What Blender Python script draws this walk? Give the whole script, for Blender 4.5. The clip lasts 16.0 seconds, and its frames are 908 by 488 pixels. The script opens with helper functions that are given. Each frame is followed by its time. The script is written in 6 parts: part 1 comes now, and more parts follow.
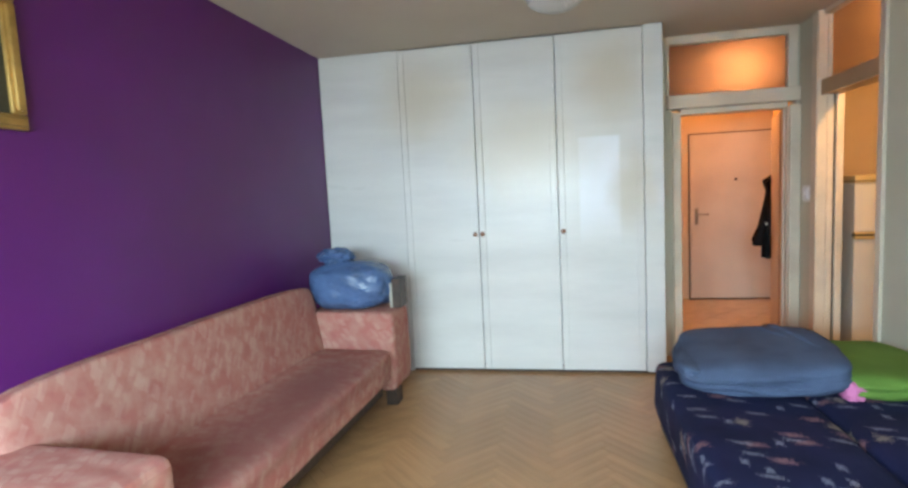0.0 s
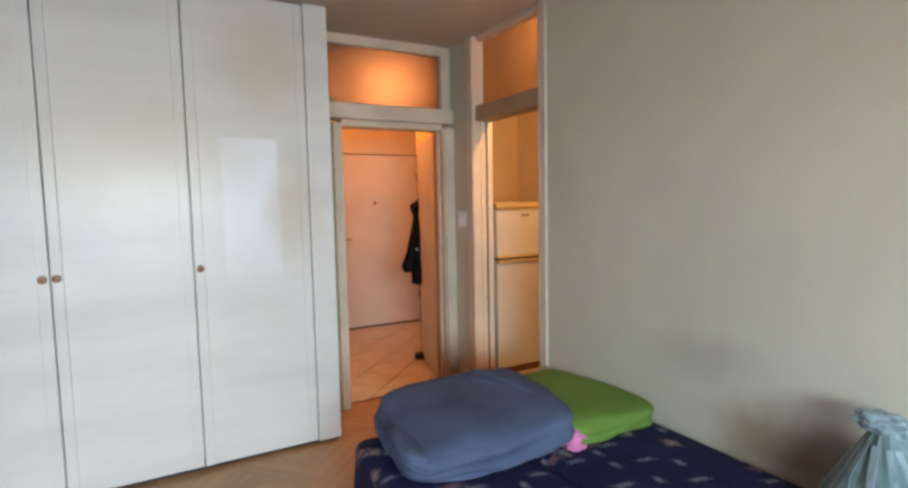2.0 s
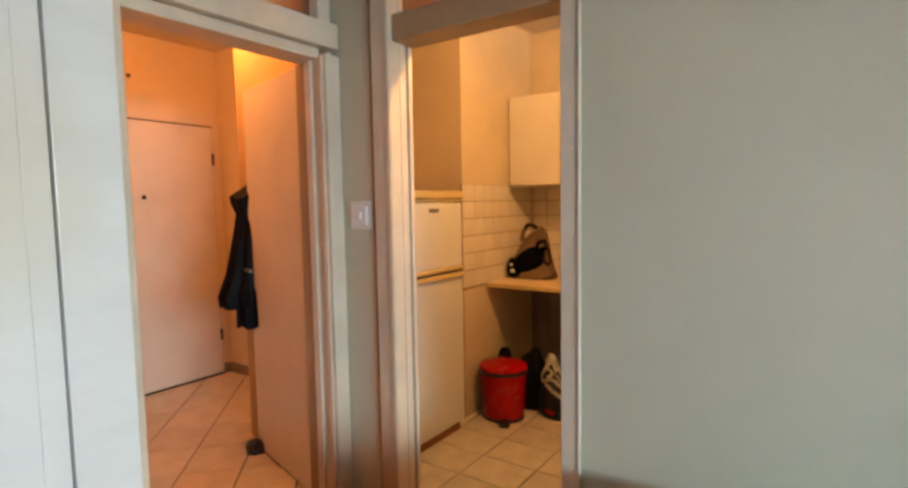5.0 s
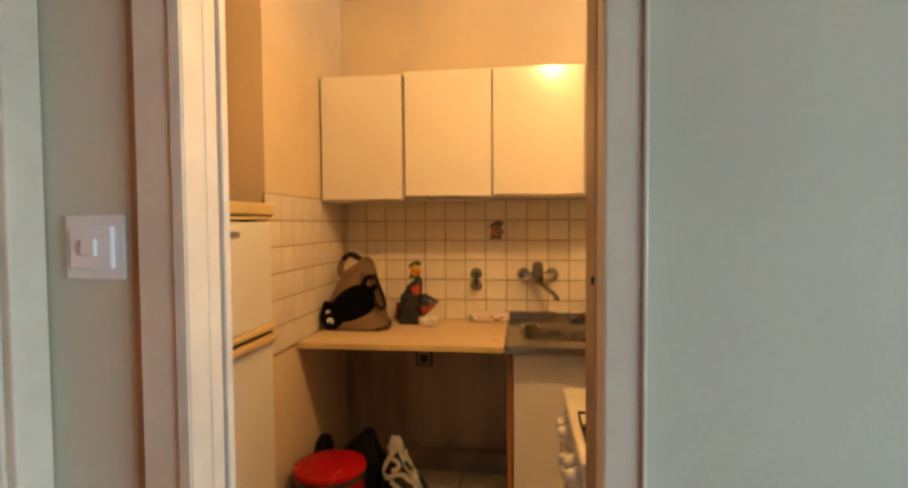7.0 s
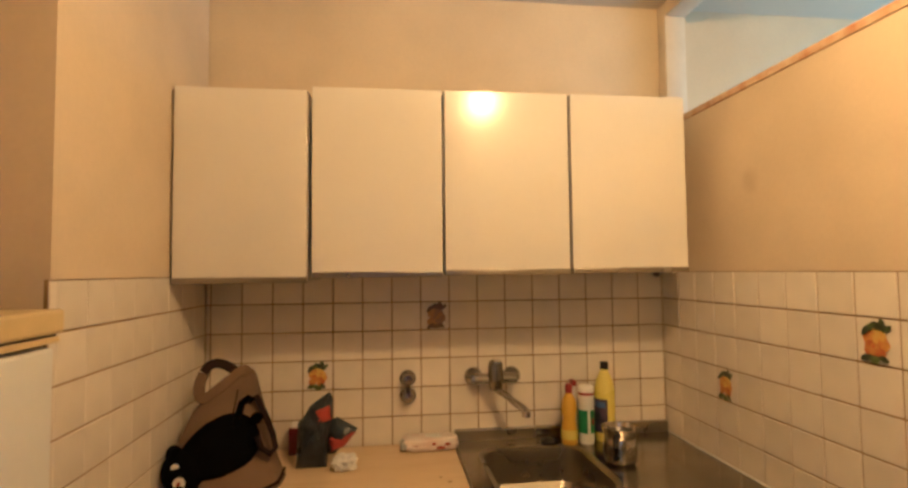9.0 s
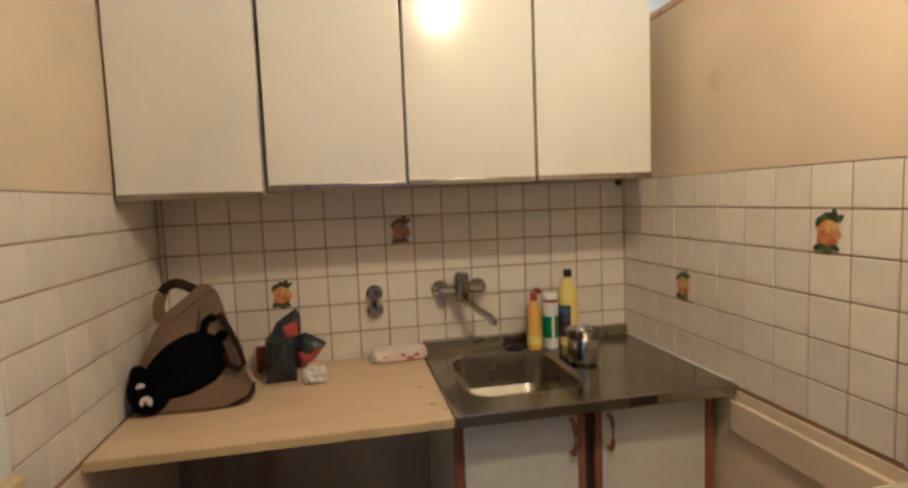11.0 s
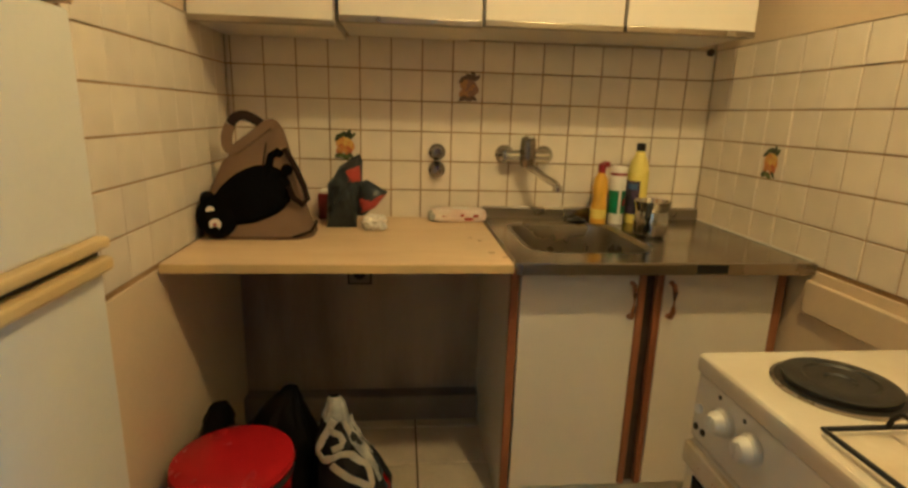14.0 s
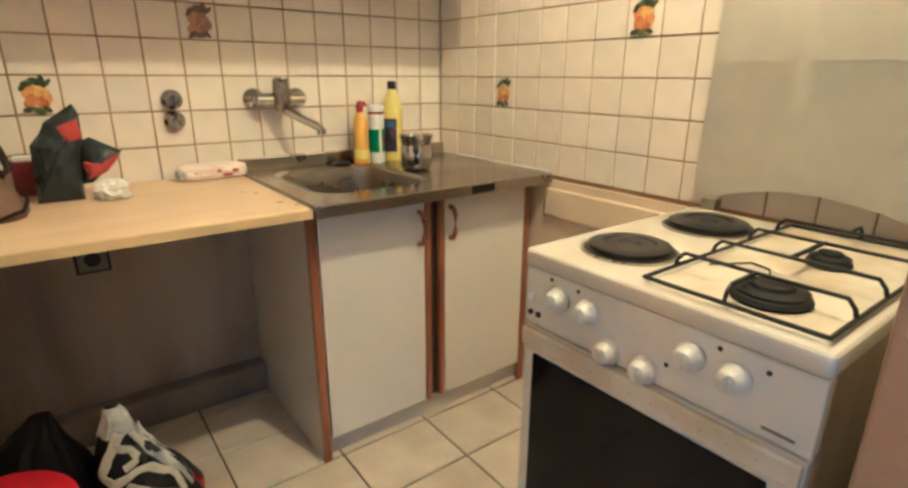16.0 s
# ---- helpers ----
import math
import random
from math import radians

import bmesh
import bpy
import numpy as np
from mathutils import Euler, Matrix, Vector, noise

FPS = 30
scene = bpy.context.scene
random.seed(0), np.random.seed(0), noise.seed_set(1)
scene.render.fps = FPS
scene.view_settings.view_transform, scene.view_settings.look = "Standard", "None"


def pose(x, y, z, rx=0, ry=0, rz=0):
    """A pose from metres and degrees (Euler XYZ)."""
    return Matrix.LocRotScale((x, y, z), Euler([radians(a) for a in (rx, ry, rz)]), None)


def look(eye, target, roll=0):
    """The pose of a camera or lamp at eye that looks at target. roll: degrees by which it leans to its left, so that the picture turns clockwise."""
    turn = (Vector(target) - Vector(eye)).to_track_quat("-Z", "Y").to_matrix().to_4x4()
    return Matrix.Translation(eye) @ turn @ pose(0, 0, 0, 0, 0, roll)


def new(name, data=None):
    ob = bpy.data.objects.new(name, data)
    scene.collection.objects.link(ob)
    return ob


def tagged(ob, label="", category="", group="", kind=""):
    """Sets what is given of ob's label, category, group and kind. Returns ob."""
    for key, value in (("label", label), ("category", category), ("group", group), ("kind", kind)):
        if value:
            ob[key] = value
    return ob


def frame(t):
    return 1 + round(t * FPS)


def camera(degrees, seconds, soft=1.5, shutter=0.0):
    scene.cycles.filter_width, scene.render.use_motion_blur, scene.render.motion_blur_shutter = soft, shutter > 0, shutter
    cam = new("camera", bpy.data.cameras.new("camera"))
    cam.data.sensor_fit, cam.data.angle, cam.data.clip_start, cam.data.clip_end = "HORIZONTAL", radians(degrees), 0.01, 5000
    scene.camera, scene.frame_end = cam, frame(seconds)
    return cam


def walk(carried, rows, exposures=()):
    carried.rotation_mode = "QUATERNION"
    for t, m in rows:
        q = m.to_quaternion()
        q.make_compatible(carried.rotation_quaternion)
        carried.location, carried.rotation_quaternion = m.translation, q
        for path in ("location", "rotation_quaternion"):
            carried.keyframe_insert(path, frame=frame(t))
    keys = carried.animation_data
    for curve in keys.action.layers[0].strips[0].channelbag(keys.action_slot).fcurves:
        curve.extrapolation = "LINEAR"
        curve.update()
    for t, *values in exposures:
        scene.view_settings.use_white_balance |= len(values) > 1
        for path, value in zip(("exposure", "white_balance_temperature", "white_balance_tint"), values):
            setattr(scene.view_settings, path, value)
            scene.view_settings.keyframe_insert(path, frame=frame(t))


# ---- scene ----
cam = camera(80.5, 16.0, soft=2.8)
# seconds, stops, kelvin, tint
EXPOSURES = [(0, 0.10, 6550, 7), (1.5, 0.05, 6950, 13), (2.5, -0.08, 6950, 15), (3.0, -0.08, 7050, 15), (3.5, 0.0, 7350, 17), (6.0, 0.29, 6500, 3), (7.5, 0.2, 6250, 1), (8.0, 0.0, 6250, 4), (8.3, 0.03, 5900, 2), (10.3, 0.10, 3650, -6), (11.5, 0.17, 3550, -7), (12.5, 0.23, 3750, -11), (13.2, 0.36, 4250, -23), (14.1, 0.24, 4450, -23), (14.5, 0.18, 4050, -17), (15.0, 0.49, 3550, -9), (15.5, 0.88, 3450, -10), (16, 1.18, 3550, -12)]
PATH = [
    (0, (-3.853, -2.913, 1.466), (-4.236, -0.96, 1.273), -2.9),
    (0.5, (-3.94, -2.723, 1.441), (-3.918, -0.733, 1.241), -3.5),
    (1, (-3.986, -2.44, 1.44), (-3.594, -0.489, 1.242), -2.2),
    (1.5, (-4.026, -2.162, 1.461), (-3.311, -0.303, 1.277), -0.5),
    (2, (-4.023, -1.883, 1.462), (-3.049, -0.144, 1.3), -1.1),
    (2.5, (-3.976, -1.565, 1.445), (-2.958, 0.15, 1.292), -1.1),
    (3, (-3.99, -1.203, 1.411), (-2.84, 0.428, 1.276), 0.5),
    (3.5, (-3.982, -0.9, 1.425), (-2.697, 0.628, 1.307), 0.7),
    (3.7, (-3.97, -0.791, 1.415), (-2.645, 0.702, 1.291), 0.3),
    (6, (-3.279, 0.43, 1.355), (-1.427, 1.174, 1.225), -0.4),
    (6.5, (-3.09, 0.63, 1.349), (-1.157, 1.132, 1.249), -0.0),
    (7, (-2.912, 0.794, 1.361), (-0.929, 1.048, 1.285), -0.4),
    (7.5, (-2.668, 0.904, 1.376), (-0.679, 1.084, 1.278), -0.4),
    (8, (-2.382, 1.009, 1.4), (-0.383, 1.046, 1.369), 1.2),
    (8.2, (-2.283, 1.069, 1.416), (-0.284, 0.982, 1.425), 2.0),
    (10.3, (-2.033, 1.135, 1.579), (-0.063, 0.805, 1.669), -2.3),
    (10.5, (-2.037, 1.126, 1.543), (-0.066, 0.787, 1.538), -2.4),
    (11, (-2.058, 1.127, 1.435), (-0.102, 0.746, 1.268), -2.2),
    (11.5, (-2.086, 1.154, 1.357), (-0.151, 0.733, 1.08), -1.6),
    (12, (-2.122, 1.166, 1.267), (-0.213, 0.75, 0.84), -0.1),
    (12.5, (-2.148, 1.179, 1.218), (-0.245, 0.852, 0.697), 1.8),
    (13, (-2.137, 1.165, 1.216), (-0.213, 1.03, 0.685), 3.0),
    (13.5, (-2.092, 1.124, 1.227), (-0.157, 1.154, 0.724), 2.7),
    (14, (-2.029, 1.175, 1.228), (-0.095, 0.98, 0.757), 1.7),
    (14.5, (-1.933, 1.287, 1.249), (-0.117, 0.588, 0.786), -0.0),
    (15, (-1.918, 1.37, 1.227), (-0.306, 0.342, 0.64), -1.0),
    (15.5, (-1.936, 1.378, 1.153), (-0.424, 0.272, 0.451), -0.3),
    (16, (-1.941, 1.38, 1.166), (-0.415, 0.235, 0.566), 0.3),
]
walk(cam, [(t, look(eye, target, roll)) for t, eye, target, roll in PATH], EXPOSURES)

# ---- light and exposure ----
world = bpy.data.worlds.new("world")
scene.world = world
world.use_nodes = True
wn = world.node_tree
sky = wn.nodes.new("ShaderNodeTexSky")
sky.sky_type = "NISHITA"
sky.sun_disc = False
sky.sun_elevation = radians(35)
sky.sun_rotation = radians(200)
wn.links.new(sky.outputs[0], wn.nodes["Background"].inputs[0])
wn.nodes["Background"].inputs[1].default_value = 0.12


def area(name, m, w, h, power, color):
    d = bpy.data.lights.new(name, "AREA")
    d.shape, d.size, d.size_y, d.energy, d.color = "RECTANGLE", w, h, power, color
    ob = new(name, d)
    ob.matrix_world = m
    return ob


def bulb_light(name, p, power, color, r):
    d = bpy.data.lights.new(name, "POINT")
    d.energy, d.color, d.shadow_soft_size = power, color, r
    ob = new(name, d)
    ob.location = p
    return ob


DAY = (0.645, 0.86, 1.0)
WARM = (1.0, 0.51, 0.17)
area("window_daylight", look((-4.4, -4.40, 1.62), (-4.3, -2.7, -2.8)), 2.3, 1.3, 392, DAY)
area("side_room_daylight", look((-0.95, -2.55, 1.6), (-0.95, 0, 1.8)), 1.3, 1.3, 45, (0.72, 0.90, 1.0))
bulb_light("kitchen_bulb", (-1.56, 0.59, 2.45), 56, WARM, 0.05)
bulb_light("hall_bulb", (-2.14, 2.70, 2.47), 35, (1.0, 0.325, 0.075), 0.05)

# ---- materials ----


def mat(name, color, rough=0.6, metal=0.0, var=0.12, scale=3.0, grain=60.0, bump=0.15, spec=0.5, alt=None, rand=0.0, dist=0.002, coat=0.0):
    """A painted or plain surface: colour that varies at two scales, roughness that varies, and a fine relief."""
    m = bpy.data.materials.new(name)
    m.use_nodes = True
    nt = m.node_tree
    N, L = nt.nodes.new, nt.links.new
    b = nt.nodes["Principled BSDF"]
    tc = N("ShaderNodeTexCoord")
    n1, n2 = N("ShaderNodeTexNoise"), N("ShaderNodeTexNoise")
    n1.inputs["Scale"].default_value, n1.inputs["Detail"].default_value = scale, 5
    n2.inputs["Scale"].default_value, n2.inputs["Detail"].default_value = grain, 3
    for n in (n1, n2):
        L(tc.outputs["Object"], n.inputs["Vector"])
    mix = N("ShaderNodeMix")
    mix.data_type = "RGBA"
    c2 = alt or tuple(c * (1 - 2.2 * var) for c in color)
    mix.inputs["A"].default_value = (*color, 1)
    mix.inputs["B"].default_value = (*c2, 1)
    ramp = N("ShaderNodeMapRange")
    ramp.inputs["From Min"].default_value, ramp.inputs["From Max"].default_value = 0.38, 0.72
    L(n1.outputs["Fac"], ramp.inputs["Value"])
    L(ramp.outputs[0], mix.inputs["Factor"])
    hsv = N("ShaderNodeHueSaturation")
    L(mix.outputs["Result"], hsv.inputs["Color"])
    v = N("ShaderNodeMapRange")
    v.inputs["To Min"].default_value, v.inputs["To Max"].default_value = 1 - var * 0.6, 1 + var * 0.6
    L(n2.outputs["Fac"], v.inputs["Value"])
    if rand:
        oi = N("ShaderNodeObjectInfo")
        r = N("ShaderNodeMapRange")
        r.inputs["To Min"].default_value, r.inputs["To Max"].default_value = 1 - rand, 1 + rand
        L(oi.outputs["Random"], r.inputs["Value"])
        mu = N("ShaderNodeMath")
        mu.operation = "MULTIPLY"
        L(v.outputs[0], mu.inputs[0])
        L(r.outputs[0], mu.inputs[1])
        L(mu.outputs[0], hsv.inputs["Value"])
    else:
        L(v.outputs[0], hsv.inputs["Value"])
    L(hsv.outputs[0], b.inputs["Base Color"])
    rr = N("ShaderNodeMapRange")
    rr.inputs["To Min"].default_value, rr.inputs["To Max"].default_value = max(0.02, rough - 0.08), min(1, rough + 0.1)
    L(n1.outputs["Fac"], rr.inputs["Value"])
    L(rr.outputs[0], b.inputs["Roughness"])
    b.inputs["Metallic"].default_value = metal
    b.inputs["Specular IOR Level"].default_value = spec
    b.inputs["Coat Weight"].default_value = coat
    if bump:
        bp = N("ShaderNodeBump")
        bp.inputs["Strength"].default_value, bp.inputs["Distance"].default_value = bump, dist
        L(n2.outputs["Fac"], bp.inputs["Height"])
        L(bp.outputs[0], b.inputs["Normal"])
    return m


def base_of(m):
    return m.node_tree.nodes["Principled BSDF"]


def glass(name, rough=0.0, color=(1, 1, 1)):
    m = bpy.data.materials.new(name)
    m.use_nodes = True
    b = base_of(m)
    b.inputs["Base Color"].default_value = (*color, 1)
    b.inputs["Transmission Weight"].default_value = 1
    b.inputs["Roughness"].default_value = rough
    b.inputs["IOR"].default_value = 1.45
    return m


def glow(name, color, strength):
    m = bpy.data.materials.new(name)
    m.use_nodes = True
    b = base_of(m)
    b.inputs["Emission Color"].default_value = (*color, 1)
    b.inputs["Emission Strength"].default_value = strength
    return m


def blotch(m, centre, size, color, amount, power=1.6):
    """A stain, or a patch of painted shade, of its own shape in object space, mixed over the material's colour."""
    nt = m.node_tree
    N, L = nt.nodes.new, nt.links.new
    b = base_of(m)
    src = b.inputs["Base Color"].links[0].from_socket
    tc = N("ShaderNodeTexCoord")
    nz = N("ShaderNodeTexNoise")
    nz.inputs["Scale"].default_value, nz.inputs["Detail"].default_value = 5, 6
    L(tc.outputs["Object"], nz.inputs["Vector"])
    wob = N("ShaderNodeMix")
    wob.data_type = "VECTOR"
    wob.inputs["Factor"].default_value = 0.16
    L(tc.outputs["Object"], wob.inputs["A"])
    add = N("ShaderNodeVectorMath")
    add.operation = "ADD"
    L(tc.outputs["Object"], add.inputs[0])
    L(nz.outputs["Color"], add.inputs[1])
    L(add.outputs[0], wob.inputs["B"])
    mp = N("ShaderNodeMapping")
    mp.vector_type = "POINT"
    mp.inputs["Scale"].default_value = [1 / s for s in size]
    mp.inputs["Location"].default_value = [-(c + 0.08) / s for c, s in zip(centre, size)]
    L(wob.outputs["Result"], mp.inputs["Vector"])
    ln = N("ShaderNodeVectorMath")
    ln.operation = "LENGTH"
    L(mp.outputs[0], ln.inputs[0])
    mr = N("ShaderNodeMapRange")
    mr.interpolation_type = "SMOOTHSTEP"
    mr.inputs["From Min"].default_value, mr.inputs["From Max"].default_value = 1.0, 0.1
    mr.inputs["To Min"].default_value, mr.inputs["To Max"].default_value = 0, amount
    L(ln.outputs["Value"], mr.inputs["Value"])
    mix = N("ShaderNodeMix")
    mix.data_type = "RGBA"
    L(mr.outputs[0], mix.inputs["Factor"])
    L(src, mix.inputs["A"])
    mix.inputs["B"].default_value = (*color, 1)
    L(mix.outputs["Result"], b.inputs["Base Color"])
    return m


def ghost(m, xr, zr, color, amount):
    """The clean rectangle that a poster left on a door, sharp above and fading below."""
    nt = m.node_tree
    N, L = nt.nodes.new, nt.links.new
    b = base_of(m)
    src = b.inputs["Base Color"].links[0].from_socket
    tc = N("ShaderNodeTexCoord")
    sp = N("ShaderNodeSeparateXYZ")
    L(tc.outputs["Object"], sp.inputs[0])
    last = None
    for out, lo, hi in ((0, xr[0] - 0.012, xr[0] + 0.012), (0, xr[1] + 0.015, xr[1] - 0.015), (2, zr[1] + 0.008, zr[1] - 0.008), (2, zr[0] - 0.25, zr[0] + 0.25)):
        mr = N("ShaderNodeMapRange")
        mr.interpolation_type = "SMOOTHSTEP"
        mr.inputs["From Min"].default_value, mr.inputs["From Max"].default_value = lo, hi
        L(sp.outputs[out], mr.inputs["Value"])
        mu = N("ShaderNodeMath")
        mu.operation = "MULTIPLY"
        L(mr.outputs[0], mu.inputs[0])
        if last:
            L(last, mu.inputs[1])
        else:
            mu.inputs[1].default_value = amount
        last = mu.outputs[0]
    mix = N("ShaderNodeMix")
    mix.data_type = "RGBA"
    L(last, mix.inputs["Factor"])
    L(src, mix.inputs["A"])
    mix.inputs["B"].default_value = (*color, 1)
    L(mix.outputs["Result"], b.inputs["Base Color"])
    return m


def stretch(m, sc):
    """Draws the material's grain out along one way."""
    nt = m.node_tree
    mp = nt.nodes.new("ShaderNodeMapping")
    mp.inputs["Scale"].default_value = sc
    tc = nt.nodes.new("ShaderNodeTexCoord")
    nt.links.new(tc.outputs["Object"], mp.inputs["Vector"])
    for n in list(nt.nodes):
        if n.type == "TEX_NOISE":
            nt.links.new(mp.outputs[0], n.inputs["Vector"])
    return m


def island_shade(m, amount=0.2):
    """Tone that differs from piece to piece of a joined mesh."""
    nt = m.node_tree
    N, L = nt.nodes.new, nt.links.new
    b = base_of(m)
    src = b.inputs["Base Color"].links[0].from_socket
    g = N("ShaderNodeNewGeometry")
    r = N("ShaderNodeMapRange")
    r.inputs["To Min"].default_value, r.inputs["To Max"].default_value = 1 - amount, 1 + amount
    L(g.outputs["Random Per Island"], r.inputs["Value"])
    h = N("ShaderNodeHueSaturation")
    L(src, h.inputs["Color"])
    L(r.outputs[0], h.inputs["Value"])
    L(h.outputs[0], b.inputs["Base Color"])
    return m


def wood(name, c1, c2, rough=0.4, axis=0, rand=0.0, island=0.0, stretch=14.0):
    m = mat(name, c1, rough, alt=c2, var=0.1, scale=6, grain=40, bump=0.08, rand=rand)
    nt = m.node_tree
    mp = nt.nodes.new("ShaderNodeMapping")
    sc = [stretch] * 3
    sc[axis] = 1.2
    mp.inputs["Scale"].default_value = sc
    tc = nt.nodes.new("ShaderNodeTexCoord")
    nt.links.new(tc.outputs["Object"], mp.inputs["Vector"])
    for n in list(nt.nodes):
        if n.type == "TEX_NOISE":
            nt.links.new(mp.outputs[0], n.inputs["Vector"])
            n.inputs["Scale"].default_value *= 0.35
    if island:
        island_shade(m, island)
    return m


def motif_cloth(name, ground, layers, rough=0.9, mix_in=0.6, alt=None, scale=4, rag=0.16, rag_scale=90):
    """Woven cloth with a scattered print: each layer is (cells a metre, half size, stretch x, stretch y, colour, share of cells)."""
    m = mat(name, ground, rough, var=0.2, scale=scale, grain=400, bump=0.4, spec=0.2, alt=alt)
    nt = m.node_tree
    N, L = nt.nodes.new, nt.links.new
    b = base_of(m)
    for i, (cells, half, sx, sy, col, share) in enumerate(layers):
        src = b.inputs["Base Color"].links[0].from_socket
        tc = N("ShaderNodeTexCoord")
        mp = N("ShaderNodeMapping")
        mp.inputs["Scale"].default_value = (cells * sx, cells * sy, 1)
        mp.inputs["Location"].default_value = (0.37 * i, 0.61 * i, 0.5)
        turn = N("ShaderNodeMapping")
        turn.inputs["Rotation"].default_value = (0.62, 0.62, 0.25 * i)
        L(tc.outputs["Object"], turn.inputs["Vector"])
        L(turn.outputs[0], mp.inputs["Vector"])
        vo = N("ShaderNodeTexVoronoi")
        vo.voronoi_dimensions = "2D"
        vo.distance = "CHEBYCHEV"
        vo.inputs["Scale"].default_value = 1
        vo.inputs["Randomness"].default_value = 0.55
        L(mp.outputs[0], vo.inputs["Vector"])
        lt = N("ShaderNodeMath")
        lt.operation = "LESS_THAN"
        lt.inputs[1].default_value = half
        nz = N("ShaderNodeTexNoise")
        nz.inputs["Scale"].default_value = rag_scale
        L(tc.outputs["Object"], nz.inputs["Vector"])
        ad = N("ShaderNodeMath")
        ad.operation = "MULTIPLY_ADD"
        ad.inputs[1].default_value = rag
        L(nz.outputs["Fac"], ad.inputs[0])
        L(vo.outputs["Distance"], ad.inputs[2])
        L(ad.outputs[0], lt.inputs[0])
        sep = N("ShaderNodeSeparateColor")
        L(vo.outputs["Color"], sep.inputs[0])
        pick = N("ShaderNodeMath")
        pick.operation = "LESS_THAN"
        pick.inputs[1].default_value = share
        L(sep.outputs[0], pick.inputs[0])
        mu = N("ShaderNodeMath")
        mu.operation = "MULTIPLY"
        L(lt.outputs[0], mu.inputs[0])
        L(pick.outputs[0], mu.inputs[1])
        mu2 = N("ShaderNodeMath")
        mu2.operation = "MULTIPLY"
        mu2.inputs[1].default_value = mix_in
        L(mu.outputs[0], mu2.inputs[0])
        mix = N("ShaderNodeMix")
        mix.data_type = "RGBA"
        L(mu2.outputs[0], mix.inputs["Factor"])
        L(src, mix.inputs["A"])
        mix.inputs["B"].default_value = (*col, 1)
        L(mix.outputs["Result"], b.inputs["Base Color"])
    return m


M = {}
M["white_wall"] = mat("white_wall", (0.62, 0.62, 0.58), 0.85, var=0.05, scale=1.3, grain=90, bump=0.25)
M["room_wall"] = mat("room_wall", (0.56, 0.535, 0.425), 0.8, var=0.06, scale=1.2, grain=80, bump=0.3)
blotch(M["room_wall"], (-2.0, -0.75, 0.52), (0.5, 0.42, 0.20), (0.24, 0.17, 0.10), 0.8)
blotch(M["room_wall"], (-2.0, -0.45, 0.78), (0.5, 0.40, 0.17), (0.36, 0.33, 0.26), 0.55)
M["ceiling"] = mat("ceiling_paint", (0.56, 0.505, 0.42), 0.9, var=0.05, scale=1.0, grain=70, bump=0.3)
M["purple"] = mat("purple_paint", (0.105, 0.012, 0.155), 0.40, alt=(0.095, 0.010, 0.122), var=0.06, scale=1.0, grain=90, bump=0.35)
M["orange_wall"] = mat("hall_paint", (0.72, 0.62, 0.46), 0.85, var=0.05, scale=1.5, grain=80, bump=0.25)
M["kitchen_paint"] = mat("kitchen_paint", (0.66, 0.545, 0.38), 0.8, var=0.07, scale=2.0, grain=70, bump=0.25)
blotch(M["kitchen_paint"], (-0.55, 0.0, 1.78), (0.07, 0.4, 0.06), (0.45, 0.34, 0.22), 0.5)
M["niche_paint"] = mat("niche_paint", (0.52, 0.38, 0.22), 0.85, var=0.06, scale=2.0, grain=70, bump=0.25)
# light cream wall, its colour darkened for the shade under the worktop
M["low_wall"] = stretch(mat("shaded_low_wall", (0.46, 0.375, 0.28), 0.85, var=0.18, scale=3, grain=60, bump=0.3), (2.2, 2.2, 0.35))
M["skirting"] = mat("grey_brown_skirting_tile", (0.27, 0.235, 0.19), 0.5, var=0.15, scale=5, grain=60, bump=0.15)
M["brown_panel"] = stretch(mat("grey_brown_side_panel", (0.29, 0.22, 0.15), 0.6, var=0.15, scale=4, grain=60, bump=0.15), (2.0, 2.0, 0.4))
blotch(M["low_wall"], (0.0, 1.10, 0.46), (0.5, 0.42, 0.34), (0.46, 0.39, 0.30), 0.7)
M["grout"] = mat("brown_grout", (0.36, 0.235, 0.105), 0.9, var=0.2, scale=6, grain=90, bump=0.3)
M["floor_grout"] = mat("floor_grout", (0.10, 0.07, 0.045), 0.9, var=0.2, scale=6, grain=90)
M["wall_tile"] = mat("white_glazed_tile", (0.775, 0.71, 0.605), 0.16, var=0.05, scale=9, grain=30, bump=0.05, rand=0.05)
M["floor_tile"] = mat("beige_floor_tile", (0.60, 0.53, 0.42), 0.35, var=0.10, scale=7, grain=50, bump=0.06, rand=0.06)
M["hall_tile"] = mat("pale_hall_tile", (0.66, 0.61, 0.52), 0.35, var=0.08, scale=7, grain=50, bump=0.06, rand=0.06)
M["wardrobe_paint"] = mat("white_gloss_paint", (0.77, 0.765, 0.74), 0.30, var=0.05, scale=2.2, grain=25, bump=0.10)
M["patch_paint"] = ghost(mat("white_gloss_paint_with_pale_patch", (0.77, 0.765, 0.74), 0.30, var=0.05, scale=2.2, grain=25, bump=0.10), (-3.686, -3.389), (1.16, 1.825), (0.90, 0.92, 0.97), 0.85)
